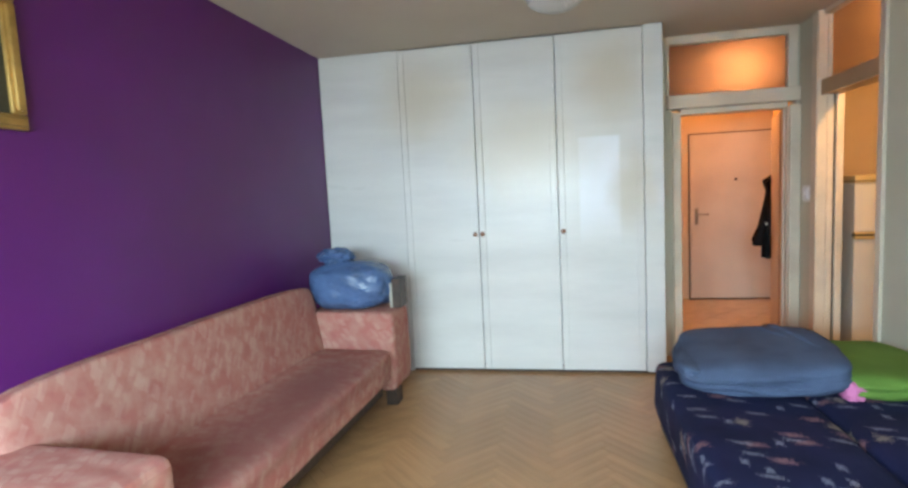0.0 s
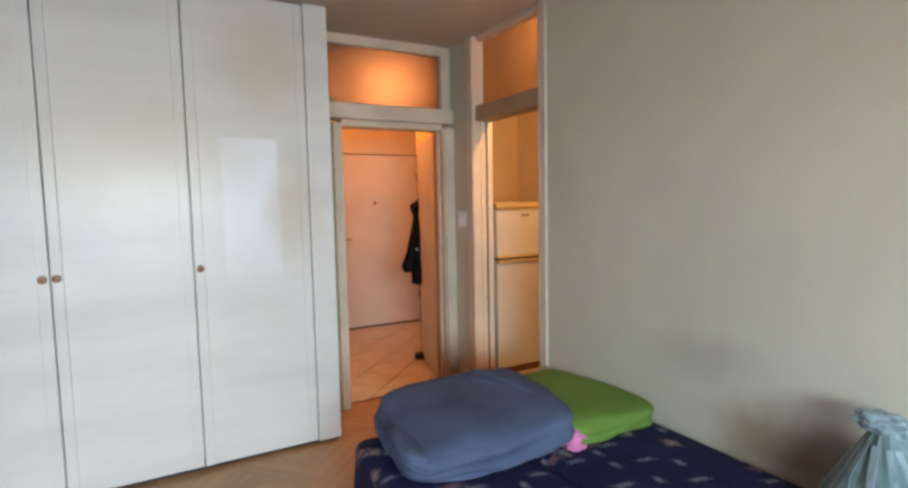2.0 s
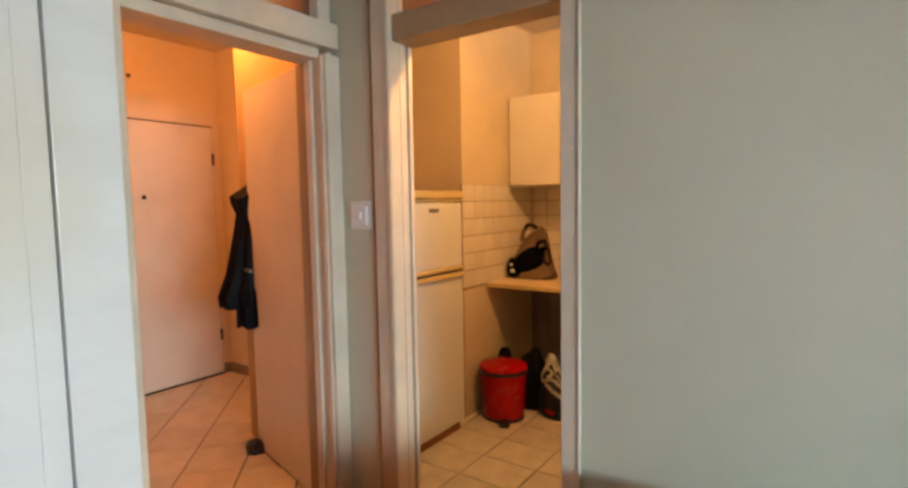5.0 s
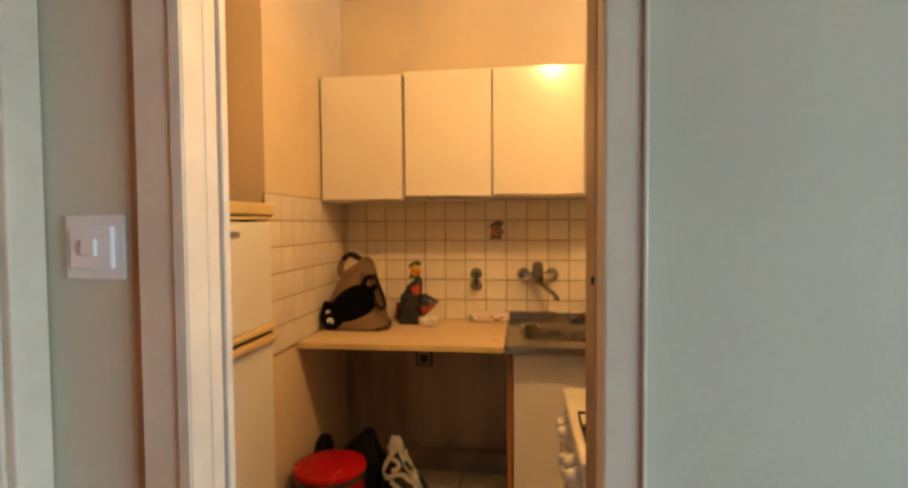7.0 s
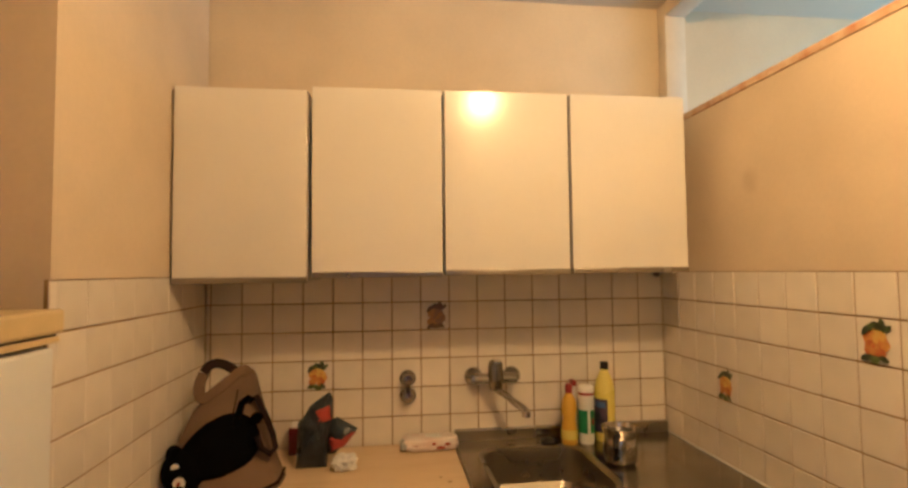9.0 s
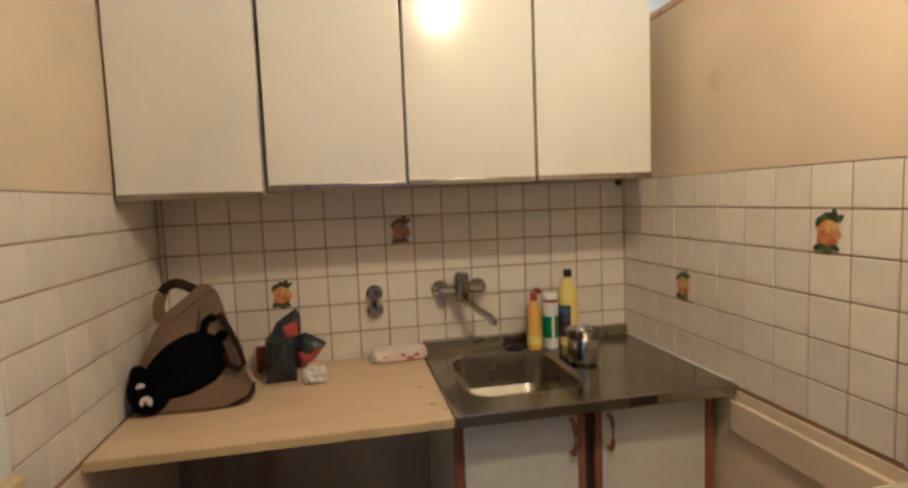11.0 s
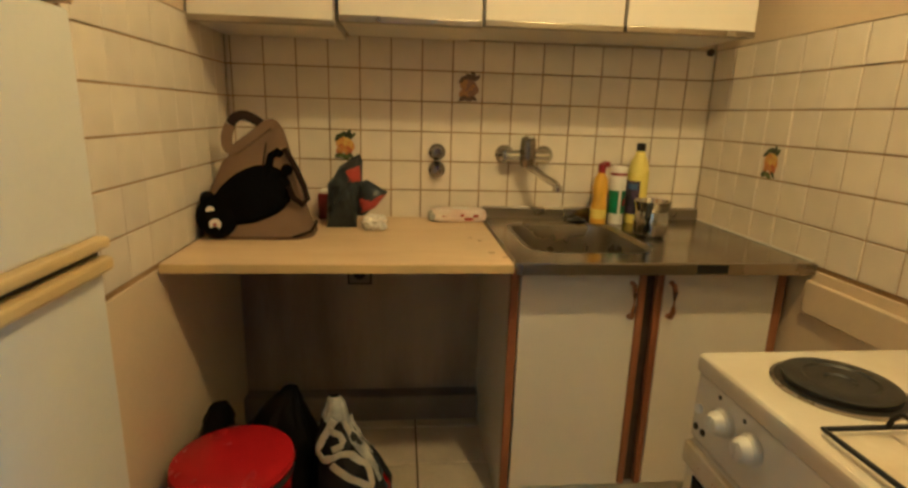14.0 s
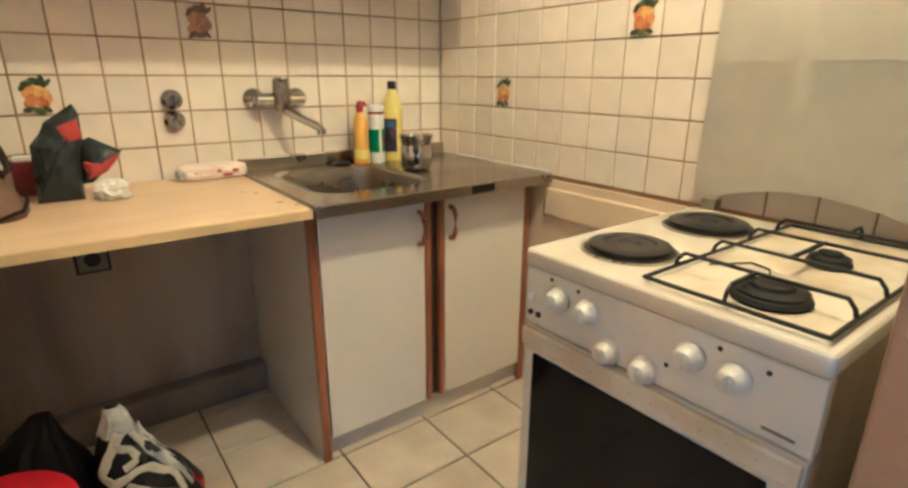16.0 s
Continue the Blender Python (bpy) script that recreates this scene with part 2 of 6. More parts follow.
# tan patches in the paint; the upper ones also hold dimmer light as colour
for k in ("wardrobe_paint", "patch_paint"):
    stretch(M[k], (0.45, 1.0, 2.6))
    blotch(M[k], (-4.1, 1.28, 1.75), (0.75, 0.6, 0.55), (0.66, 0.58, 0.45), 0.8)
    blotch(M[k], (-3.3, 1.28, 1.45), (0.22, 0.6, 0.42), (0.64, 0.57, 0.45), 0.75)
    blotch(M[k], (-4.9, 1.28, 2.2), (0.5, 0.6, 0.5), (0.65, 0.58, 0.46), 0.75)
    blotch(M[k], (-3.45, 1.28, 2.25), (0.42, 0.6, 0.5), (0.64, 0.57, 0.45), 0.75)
M["leaf_paint"] = mat("pale_door_paint", (0.70, 0.655, 0.575), 0.45, var=0.06, scale=2.5, grain=45, bump=0.12)
M["frame_paint"] = mat("cream_frame_paint", (0.68, 0.60, 0.48), 0.45, var=0.08, scale=4, grain=40, bump=0.12)
# browner towards the foot of the frame beside the hall
blotch(M["frame_paint"], (-2.03, 1.50, 0.16), (0.30, 0.40, 0.42), (0.42, 0.24, 0.13), 0.65)
M["brown_edge"] = wood("brown_edge_band", (0.30, 0.12, 0.05), (0.20, 0.07, 0.03), 0.35, axis=2)
M["dark_wood"] = wood("dark_wood", (0.06, 0.035, 0.025), (0.03, 0.02, 0.015), 0.5, axis=0)
M["parquet"] = wood("oak_parquet", (0.44, 0.245, 0.115), (0.37, 0.20, 0.09), 0.32, axis=0, rand=0.09)
M["parquet_far"] = wood("oak_parquet_joined", (0.44, 0.245, 0.115), (0.37, 0.20, 0.09), 0.32, axis=0, island=0.09, stretch=6.0)
M["sub_floor"] = mat("dark_joint", (0.10, 0.05, 0.025), 0.9)
M["worktop"] = wood("beech_laminate", (0.70, 0.54, 0.33), (0.64, 0.48, 0.28), 0.38, axis=1, stretch=9)
M["worktop_stain"] = mat("worktop_stain", (0.42, 0.28, 0.14), 0.5, var=0.15, scale=60)
M["laminate"] = mat("white_laminate", (0.72, 0.68, 0.62), 0.34, var=0.04, scale=2, grain=90, bump=0.05)
M["gloss_laminate"] = mat("white_gloss_laminate", (0.72, 0.68, 0.62), 0.14, var=0.03, scale=2, grain=60, bump=0.03)
M["steel"] = mat("stainless_steel", (0.38, 0.345, 0.29), 0.28, 1.0, var=0.05, scale=5, grain=160, bump=0.04)
M["deck_steel"] = mat("polished_steel_deck", (0.36, 0.325, 0.27), 0.17, 1.0, var=0.08, scale=5, grain=120, bump=0.03)
M["chrome"] = mat("chrome", (0.60, 0.58, 0.55), 0.12, 1.0, var=0.05, scale=9, grain=60, bump=0.02)
M["aged_metal"] = mat("aged_dark_chrome", (0.34, 0.31, 0.275), 0.2, 1.0, var=0.15, scale=30, grain=90, bump=0.05)
M["enamel"] = mat("white_enamel", (0.69, 0.665, 0.59), 0.16, var=0.05, scale=6, grain=30, bump=0.02, coat=0.3)
M["enamel_dirty"] = mat("stained_white_enamel", (0.62, 0.575, 0.46), 0.22, alt=(0.47, 0.38, 0.22), var=0.08, scale=9, grain=40, bump=0.03)
M["fridge"] = mat("fridge_enamel", (0.70, 0.70, 0.66), 0.46, var=0.04, scale=2, grain=90, bump=0.03)
M["yellowed"] = mat("yellowed_plastic", (0.62, 0.48, 0.22), 0.4, var=0.08, scale=8, grain=50, bump=0.05)
M["black_iron"] = mat("black_iron", (0.012, 0.012, 0.013), 0.55, 0.3, var=0.2, scale=20, grain=120, bump=0.2)
M["hotplate"] = mat("cast_hotplate", (0.010, 0.010, 0.0105), 0.36, 0.2, var=0.2, scale=12, grain=100, bump=0.2)
M["oven_glass"] = mat("dark_oven_glass", (0.004, 0.004, 0.005), 0.10, var=0.1, bump=0, spec=0.18)
M["black_plastic"] = mat("black_plastic", (0.006, 0.006, 0.007), 0.35, var=0.2, scale=9, grain=70, bump=0.3)
M["bin_bag"] = mat("black_bin_bag", (0.003, 0.003, 0.0032), 0.5, var=0.2, scale=12, grain=24, bump=0.35, dist=0.006, spec=0.12)
M["red_plastic"] = mat("red_plastic", (0.42, 0.004, 0.005), 0.25, spec=0.3, var=0.08, scale=5, grain=40, bump=0.03)
M["dark_red"] = mat("dark_red_tin", (0.16, 0.012, 0.015), 0.35, var=0.1)
M["white_plastic"] = mat("white_plastic", (0.76, 0.75, 0.72), 0.35, var=0.04, scale=9, grain=50, bump=0.02)
M["knob_plastic"] = mat("worn_white_knob", (0.62, 0.60, 0.53), 0.3, var=0.08, scale=40, grain=90, bump=0.04)
# yellowish top, dimmed in colour because daylight brightens only the front
M["hob_enamel"] = mat("yellowish_dimmed_hob_enamel", (0.59, 0.555, 0.465), 0.2, alt=(0.52, 0.47, 0.36), var=0.06, scale=7, grain=30, bump=0.02)
M["grey_plastic"] = mat("grey_plastic", (0.20, 0.20, 0.20), 0.4, var=0.1)
M["pink_sofa"] = motif_cloth("pink_floral_upholstery", (0.40, 0.150, 0.125), [(26, 0.45, 1, 1.2, (0.53, 0.36, 0.29), 0.45), (17, 0.42, 1.3, 1, (0.35, 0.115, 0.105), 0.35)], mix_in=0.30, alt=(0.46, 0.265, 0.21), scale=13)
# worn greyer patch in mid-seat, then a darker tone along the whole seat
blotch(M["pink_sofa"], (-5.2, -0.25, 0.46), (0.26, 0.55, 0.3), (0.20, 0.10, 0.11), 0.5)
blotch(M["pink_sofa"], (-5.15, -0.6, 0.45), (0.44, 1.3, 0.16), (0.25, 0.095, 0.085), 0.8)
M["navy"] = motif_cloth("navy_printed_cloth", (0.011, 0.014, 0.058), [(6.4, 0.50, 0.9, 1.6, (0.36, 0.18, 0.19), 0.24), (7.6, 0.49, 0.8, 1.9, (0.27, 0.28, 0.36), 0.42), (11.0, 0.50, 1.6, 0.8, (0.30, 0.32, 0.42), 0.22), (6.8, 0.50, 1.4, 0.9, (0.38, 0.31, 0.25), 0.18)], mix_in=0.55, rag=0.72, rag_scale=130)
M["slate_cloth"] = mat("slate_blue_cotton", (0.075, 0.105, 0.18), 0.9, var=0.14, scale=5, grain=300, bump=0.4, spec=0.2)
M["green_cloth"] = mat("lime_green_cotton", (0.125, 0.235, 0.045), 0.9, var=0.08, scale=5, grain=300, bump=0.4, spec=0.2)
M["pink_cloth"] = mat("pink_cotton", (0.62, 0.19, 0.38), 0.9, var=0.15, scale=9, grain=300, bump=0.4, spec=0.2)
M["blue_bag"] = mat("blue_polythene", (0.09, 0.16, 0.33), 0.25, var=0.15, scale=8, grain=20, bump=0.5, dist=0.008)
M["pale_film"] = mat("pale_blue_film", (0.27, 0.37, 0.41), 0.28, alt=(0.17, 0.27, 0.28), var=0.15, scale=20, grain=30, bump=0.5, dist=0.006)
M["teal_bag"] = mat("striped_polythene", (0.10, 0.18, 0.18), 0.3, alt=(0.17, 0.25, 0.27), var=0.15, scale=11, grain=25, bump=0.5, dist=0.008)
M["jacket"] = mat("black_leather", (0.003, 0.0033, 0.0045), 0.6, spec=0.12, var=0.2, scale=9, grain=60, bump=0.4)
M["gold"] = mat("gilt_wood", (0.58, 0.36, 0.11), 0.38, 0.55, var=0.2, scale=12, grain=60, bump=0.4)
M["canvas"] = mat("dark_painting", (0.05, 0.045, 0.03), 0.5, alt=(0.02, 0.03, 0.02), var=0.4, scale=7, grain=50, bump=0.2)
M["taupe"] = mat("taupe_canvas", (0.165, 0.105, 0.064), 0.85, var=0.10, scale=7, grain=260, bump=0.4)
M["black_felt"] = mat("black_felt", (0.003, 0.003, 0.0035), 0.95, spec=0.05, var=0.2, scale=9, grain=200, bump=0.4)
M["brown_strap"] = mat("dark_brown_leather", (0.020, 0.010, 0.008), 0.75, var=0.2, scale=9, grain=90, spec=0.15)
M["grey_print"] = mat("grey_blue_film", (0.035, 0.045, 0.055), 0.3, spec=0.3, alt=(0.02, 0.025, 0.03), var=0.2, scale=16, grain=40, bump=0.5, dist=0.006)
M["orange_print"] = mat("orange_red_film", (0.40, 0.05, 0.03), 0.3, var=0.2, scale=14, grain=40, bump=0.3)
M["carrier"] = mat("carrier_film", (0.005, 0.005, 0.006), 0.4, spec=0.2, alt=(0.02, 0.02, 0.022), var=0.2, scale=13, grain=30, bump=0.4, dist=0.006)
M["silver_film"] = mat("silver_grey_film", (0.30, 0.32, 0.33), 0.25, alt=(0.62, 0.62, 0.58), var=0.15, scale=17, grain=40, bump=0.5, dist=0.006)
M["cream_film"] = mat("cream_print", (0.56, 0.53, 0.45), 0.35, alt=(0.36, 0.34, 0.29), var=0.1, scale=13, grain=40, bump=0.3)
M["yellow_bottle"] = mat("yellow_bottle", (0.70, 0.42, 0.015), 0.28, var=0.05)
M["pale_yellow"] = mat("pale_yellow_bottle", (0.80, 0.70, 0.13), 0.25, var=0.05)
M["green_label"] = mat("green_label", (0.02, 0.22, 0.09), 0.4, var=0.15, scale=30)
M["dark_label"] = mat("dark_label", (0.02, 0.02, 0.04), 0.4, alt=(0.10, 0.06, 0.14), var=0.3, scale=40)
M["red_cap"] = mat("red_cap", (0.30, 0.014, 0.02), 0.3)
M["tissue"] = mat("white_tissue", (0.78, 0.76, 0.72), 0.9, var=0.08, scale=20, grain=90, bump=0.5)
M["pack_film"] = mat("white_pack_film", (0.74, 0.67, 0.62), 0.3, alt=(0.66, 0.50, 0.45), var=0.08, scale=18, grain=40, bump=0.3)
M["sticker_red"] = mat("fruit_red", (0.42, 0.085, 0.025), 0.3, alt=(0.55, 0.30, 0.06), scale=40, var=0.2)
M["sticker_green"] = mat("leaf_green", (0.05, 0.07, 0.03), 0.3, var=0.3, scale=40)
M["faded_fruit"] = mat("faded_fruit", (0.30, 0.18, 0.12), 0.3, alt=(0.22, 0.13, 0.10), scale=30, var=0.2)
M["sticker_orange"] = mat("fruit_orange", (0.62, 0.34, 0.06), 0.3, alt=(0.5, 0.12, 0.03), scale=40, var=0.2)
M["sticker_yellow"] = mat("fruit_yellow", (0.70, 0.50, 0.10), 0.3, alt=(0.62, 0.33, 0.05), scale=50, var=0.2)
M["sticker_olive"] = mat("leaf_olive", (0.10, 0.14, 0.04), 0.3, var=0.3, scale=40)
M["faded_orange"] = mat("faded_orange", (0.46, 0.25, 0.09), 0.3, alt=(0.34, 0.18, 0.08), scale=30, var=0.2)
M["faded_leaf"] = mat("faded_leaf", (0.14, 0.09, 0.06), 0.3, var=0.2, scale=30)
M["socket_plate"] = mat("aged_socket_plastic", (0.30, 0.27, 0.21), 0.4, var=0.1, scale=12)
M["switch"] = mat("switch_plastic", (0.80, 0.80, 0.80), 0.3, var=0.03)
M["glass"] = glass("window_glass")
M["frosted"] = glass("frosted_glass", 0.62, (0.20, 0.20, 0.25))
M["frosted_pale"] = glass("pale_frosted_glass", 1.0, (0.30, 0.21, 0.16))
# paint of the kitchen header, also the shade on lining, rebate and corner strip
M["brown_paint_and_shade"] = mat("brown_beige_paint_and_shade", (0.38, 0.255, 0.145), 0.45, var=0.08, scale=4, grain=40, bump=0.12)
M["opal"] = glow("lit_opal_glass", (1.0, 0.66, 0.34), 9)
M["opal_off"] = mat("opal_glass", (0.55, 0.55, 0.52), 0.25, var=0.05)
M["rust"] = mat("flaked_rail_paint", (0.66, 0.52, 0.33), 0.6, alt=(0.40, 0.14, 0.03), var=0.1, scale=14, grain=60, bump=0.4)
M["concrete"] = mat("outer_ground", (0.25, 0.25, 0.23), 0.9, var=0.2, scale=1)

# ---- builders ----


def finish(ob, bm, material, smooth):
    me = ob.data
    bmesh.ops.recalc_face_normals(bm, faces=bm.faces[:])
    if smooth:
        for f in bm.faces:
            f.smooth = True
        for e in bm.edges:
            if len(e.link_faces) == 2 and e.calc_face_angle(0) > smooth:
                e.smooth = False
    bm.to_mesh(me)
    bm.free()
    if material:
        me.materials.append(material)
    return ob


def part(name, bm, material, parent=None, label="", smooth=0.36):
    """Links bm as one mesh object, under a thing or a part."""
    ob = finish(new(name, bpy.data.meshes.new(name)), bm, material, smooth)
    if parent:
        ob.parent = parent
        ob.matrix_parent_inverse = parent.matrix_world.inverted()
    if label:
        ob["label"] = label
    return ob


def thing(name, at, label, category, group="", kind=""):
    ob = new(name)
    ob.location = at
    ob.empty_display_size = 0.05
    bpy.context.view_layer.update()
    return tagged(ob, label, category, group, kind)


def setting(name, bm, material, label="", category="wall", smooth=0.5):
    return tagged(part(name, bm, material, smooth=smooth), label, category, kind="structure")


def box(x0, x1, y0, y1, z0, z1, bevel=0.0, seg=2, bm=None):
    own = bmesh.new()
    bmesh.ops.create_cube(own, size=1)
    for v in own.verts:
        v.co = Vector((x0 + (v.co.x + 0.5) * (x1 - x0), y0 + (v.co.y + 0.5) * (y1 - y0), z0 + (v.co.z + 0.5) * (z1 - z0)))
    if bevel:
        bmesh.ops.bevel(own, geom=own.edges[:], offset=bevel, segments=seg, profile=0.5, affect="EDGES")
    return join(bm, own)


def join(bm, own):
    if bm is None:
        return own
    tmp = bpy.data.meshes.new("tmp")
    own.to_mesh(tmp)
    own.free()
    bm.from_mesh(tmp)
    bpy.data.meshes.remove(tmp)
    return bm


def lathe(profile, at=(0, 0, 0), axis="Z", seg=28, bm=None):
    """Turns (radius, height) pairs about an axis through at."""
    own = bmesh.new()
    rings = []
    for r, h in profile:
        ring = []
        for i in range(seg):
            a = 2 * math.pi * i / seg
            p = Vector((r * math.cos(a), r * math.sin(a), h))
            if axis == "X":
                p = Vector((p.z, p.x, p.y))
            elif axis == "Y":
                p = Vector((p.x, p.z, p.y))
            ring.append(own.verts.new(p + Vector(at)))
        rings.append(ring)
    for a, b in zip(rings, rings[1:]):
        for i in range(seg):
            own.faces.new((a[i], a[(i + 1) % seg], b[(i + 1) % seg], b[i]))
    own.faces.new(rings[0][::-1])
    own.faces.new(rings[-1])
    return join(bm, own)


def tube(points, r, seg=10, bm=None, closed=False):
    own = bmesh.new()
    pts = [Vector(p) for p in points]
    rings = []
    n = len(pts)
    for i, p in enumerate(pts):
        if closed:
            d = pts[(i + 1) % n] - pts[i - 1]
        else:
            d = pts[min(i + 1, n - 1)] - pts[max(i - 1, 0)]
        q = d.to_track_quat("Z", "Y")
        rings.append([own.verts.new(p + q @ Vector((r * math.cos(2 * math.pi * k / seg), r * math.sin(2 * math.pi * k / seg), 0))) for k in range(seg)])
    pairs = list(zip(rings, rings[1:])) + ([(rings[-1], rings[0])] if closed else [])
    for a, b in pairs:
        for k in range(seg):
            own.faces.new((a[k], a[(k + 1) % seg], b[(k + 1) % seg], b[k]))
    if not closed:
        own.faces.new(rings[0][::-1])
        own.faces.new(rings[-1])
    return join(bm, own)


def band(points, width, thick):
    """A flat strap along points, its face turned towards negative x and a little up."""
    own = bmesh.new()
    pts = [Vector(p) for p in points]
    fine = []
    for i in range(len(pts) - 1):
        p0, p1, p2, p3 = pts[max(i - 1, 0)], pts[i], pts[i + 1], pts[min(i + 2, len(pts) - 1)]
        for k in range(5):
            u = k / 5
            fine.append(0.5 * (2 * p1 + (p2 - p0) * u + (2 * p0 - 5 * p1 + 4 * p2 - p3) * u * u + (3 * p1 - p0 - 3 * p2 + p3) * u ** 3))
    fine.append(pts[-1])
    rows = []
    for i, c in enumerate(fine):
        d = (fine[min(i + 1, len(fine) - 1)] - fine[max(i - 1, 0)]).normalized()
        side = d.cross(Vector((-0.9, 0, 0.44))).normalized()
        nrm = d.cross(side).normalized()
        rows.append([own.verts.new(c + side * width * a + nrm * thick * b) for a, b in ((-0.5, -0.3), (-0.42, -0.5), (0.42, -0.5), (0.5, -0.3), (0.5, 0.3), (0.42, 0.5), (-0.42, 0.5), (-0.5, 0.3))])
    for a, b in zip(rows, rows[1:]):
        for i in range(8):
            own.faces.new((a[i], a[(i + 1) % 8], b[(i + 1) % 8], b[i]))
    own.faces.new(rows[0][::-1])
    own.faces.new(rows[-1])
    return own


def soft(size, at, power=3.0, lump=0.0, freq=4.0, seed=0.0, cuts=24, flat=None, taper=0.0, m=None, crease=0.0):
    """A stuffed or crumpled body: a rounded box with lumps and, if asked, a flat foot."""
    own = bmesh.new()
    bmesh.ops.create_cube(own, size=2)
    bmesh.ops.subdivide_edges(own, edges=own.edges[:], cuts=cuts, use_grid_fill=True)
    sx, sy, sz = size
    for v in own.verts:
        p = v.co.copy()
        k = (abs(p.x) ** power + abs(p.y) ** power + abs(p.z) ** power) ** (1 / power)
        d = p / k
        w = 1 + lump * noise.noise(d * freq + Vector((seed, seed * 2, 0)))
        if crease:
            w -= crease * (1 - abs(noise.noise(d * freq * 1.7 + Vector((0, seed, seed))))) ** 6
        d *= w
        if taper:
            t = 1 - taper * (d.z + 1) / 2
            d.x *= t
            d.y *= t
        q = Vector((d.x * sx, d.y * sy, d.z * sz))
        if flat is not None and q.z < -flat * sz:
            q.z = -flat * sz
        v.co = q
    mm = m or Matrix()
    for v in own.verts:
        v.co = mm @ v.co + Vector(at)
    return own


def piece_mesh(name, bm, material):
    me = bpy.data.meshes.new(name)
    bmesh.ops.recalc_face_normals(bm, faces=bm.faces[:])
    bm.to_mesh(me)
    bm.free()
    me.materials.append(material)
    return me


def pillow_tile(w, h, t, e):
    """A tile with eased edges, lying in x and y."""
    return box(-w / 2, w / 2, -h / 2, h / 2, 0, t, e, 1)


def place(name, me, m, parent):
    ob = new(name, me)
    ob.parent = parent
    ob.matrix_world = m
    return ob

# ---- the setting ----
XP, XR, YW, YH, ZC = -5.73, -2.00, 1.285, 1.742, 2.60   # purple wall, east wall, wardrobe front, hall wall, ceiling
YF = 1.80                                              # parquet ends, hall tiles begin
YS = -4.5                                              # window wall
KX0, KX1, KY1 = -1.87, 0.0, 1.79                       # kitchen: door wall's inner face, tap wall, fridge side

wall_purple = setting("wall_west", box(XP - 0.15, XP, YS - 0.2, 2.1, 0, ZC), M["purple"], "deep purple painted wall")
wall_east = setting("wall_east", box(XR, KX0, YS - 0.2, 0.60, 0, ZC), M["room_wall"], "off-white wall with brown damp stains above the bed")
setting("wall_east_strip", box(XR, KX0, 1.4885, YH, 0, ZC), M["room_wall"], "narrow off-white wall strip with a light switch")
bm = box(XP, -5.62, YS - 0.2, YS, 0, ZC)
box(-5.62, -3.15, YS - 0.2, YS, 0, 0.92, bm=bm)
box(-5.62, -3.15, YS - 0.2, YS, 2.32, ZC, bm=bm)
box(-3.15, XR, YS - 0.2, YS, 0, ZC, bm=bm)
setting("wall_south", bm, M["white_wall"], "white wall with a wide window")
win = tagged(part("window_1", box(-5.62, -3.15, YS - 0.06, YS + 0.03, 0.90, 0.94, 0.005), M["white_plastic"]), "wide white-framed window", "window", kind="structure")
for x in (-5.60, -4.4, -3.17):
    part("window_frame", box(x - 0.03, x + 0.03, YS - 0.12, YS - 0.05, 0.94, 2.32, 0.005), M["white_plastic"], win)
for z in (0.97, 2.29):
    part("window_frame", box(-5.57, -3.20, YS - 0.12, YS - 0.05, z - 0.03, z + 0.03, 0.005), M["white_plastic"], win)
for x0, x1 in ((-5.57, -4.43), (-4.37, -3.20)):
    p = part("pane", box(x0, x1, YS - 0.09, YS - 0.084, 1.0, 2.26), M["glass"], win)
    p.visible_shadow = False
setting("ground", box(-40, 40, -60, 40, -3.2, -3.0), M["concrete"], "grey yard outside the window", "ground")
setting("ceiling", box(XP - 0.15, XR + 0.0, YS - 0.2, YH + 0.02, ZC, ZC + 0.15), M["ceiling"], "off-white room ceiling", "ceiling")
setting("ceiling_hall", box(-3.55, 0.15, YH + 0.02, 4.15, ZC, ZC + 0.15), M["orange_wall"], "cream hall ceiling", "ceiling")
setting("ceiling_kitchen", box(XR, 0.15, -2.75, YH + 0.02, ZC, ZC + 0.15), M["ceiling"], "off-white kitchen ceiling", "ceiling")

# hall wall with door, header bar and glazed transom
bm = box(XP, -3.05, YH + 0.28, YH + 0.38, 0, ZC)
setting("wall_behind_wardrobe", bm, M["white_wall"], "white wall behind the wardrobe")
bm = box(-3.05, -2.97, YH, YH + 0.12, 0, ZC)
box(-2.97, -2.93, YH, YH + 0.12, 0, 2.03, bm=bm)
box(-2.02, XR, YH, YH + 0.12, 0, ZC, bm=bm)
setting("wall_north", bm, M["room_wall"], "off-white wall round the hall door")
hall_frame = tagged(part("door_frame_hall", box(-2.93, -2.865, YH - 0.03, YH + 0.14, 0, 2.005, 0.006), M["frame_paint"]), "cream painted frame of the hall door with transom", "door frame", kind="structure")
part("post", box(-2.082, -2.003, YH - 0.055, YH + 0.14, 0, 2.005, 0.006), M["frame_paint"], hall_frame)
part("post_bead", box(-2.094, -2.0825, YH - 0.04, YH - 0.01, 0, 2.0, 0.005), M["frame_paint"], hall_frame)
part("stop", box(-2.097, -2.0825, YH + 0.03, YH + 0.07, 0, 2.0, 0.003), M["frame_paint"], hall_frame)
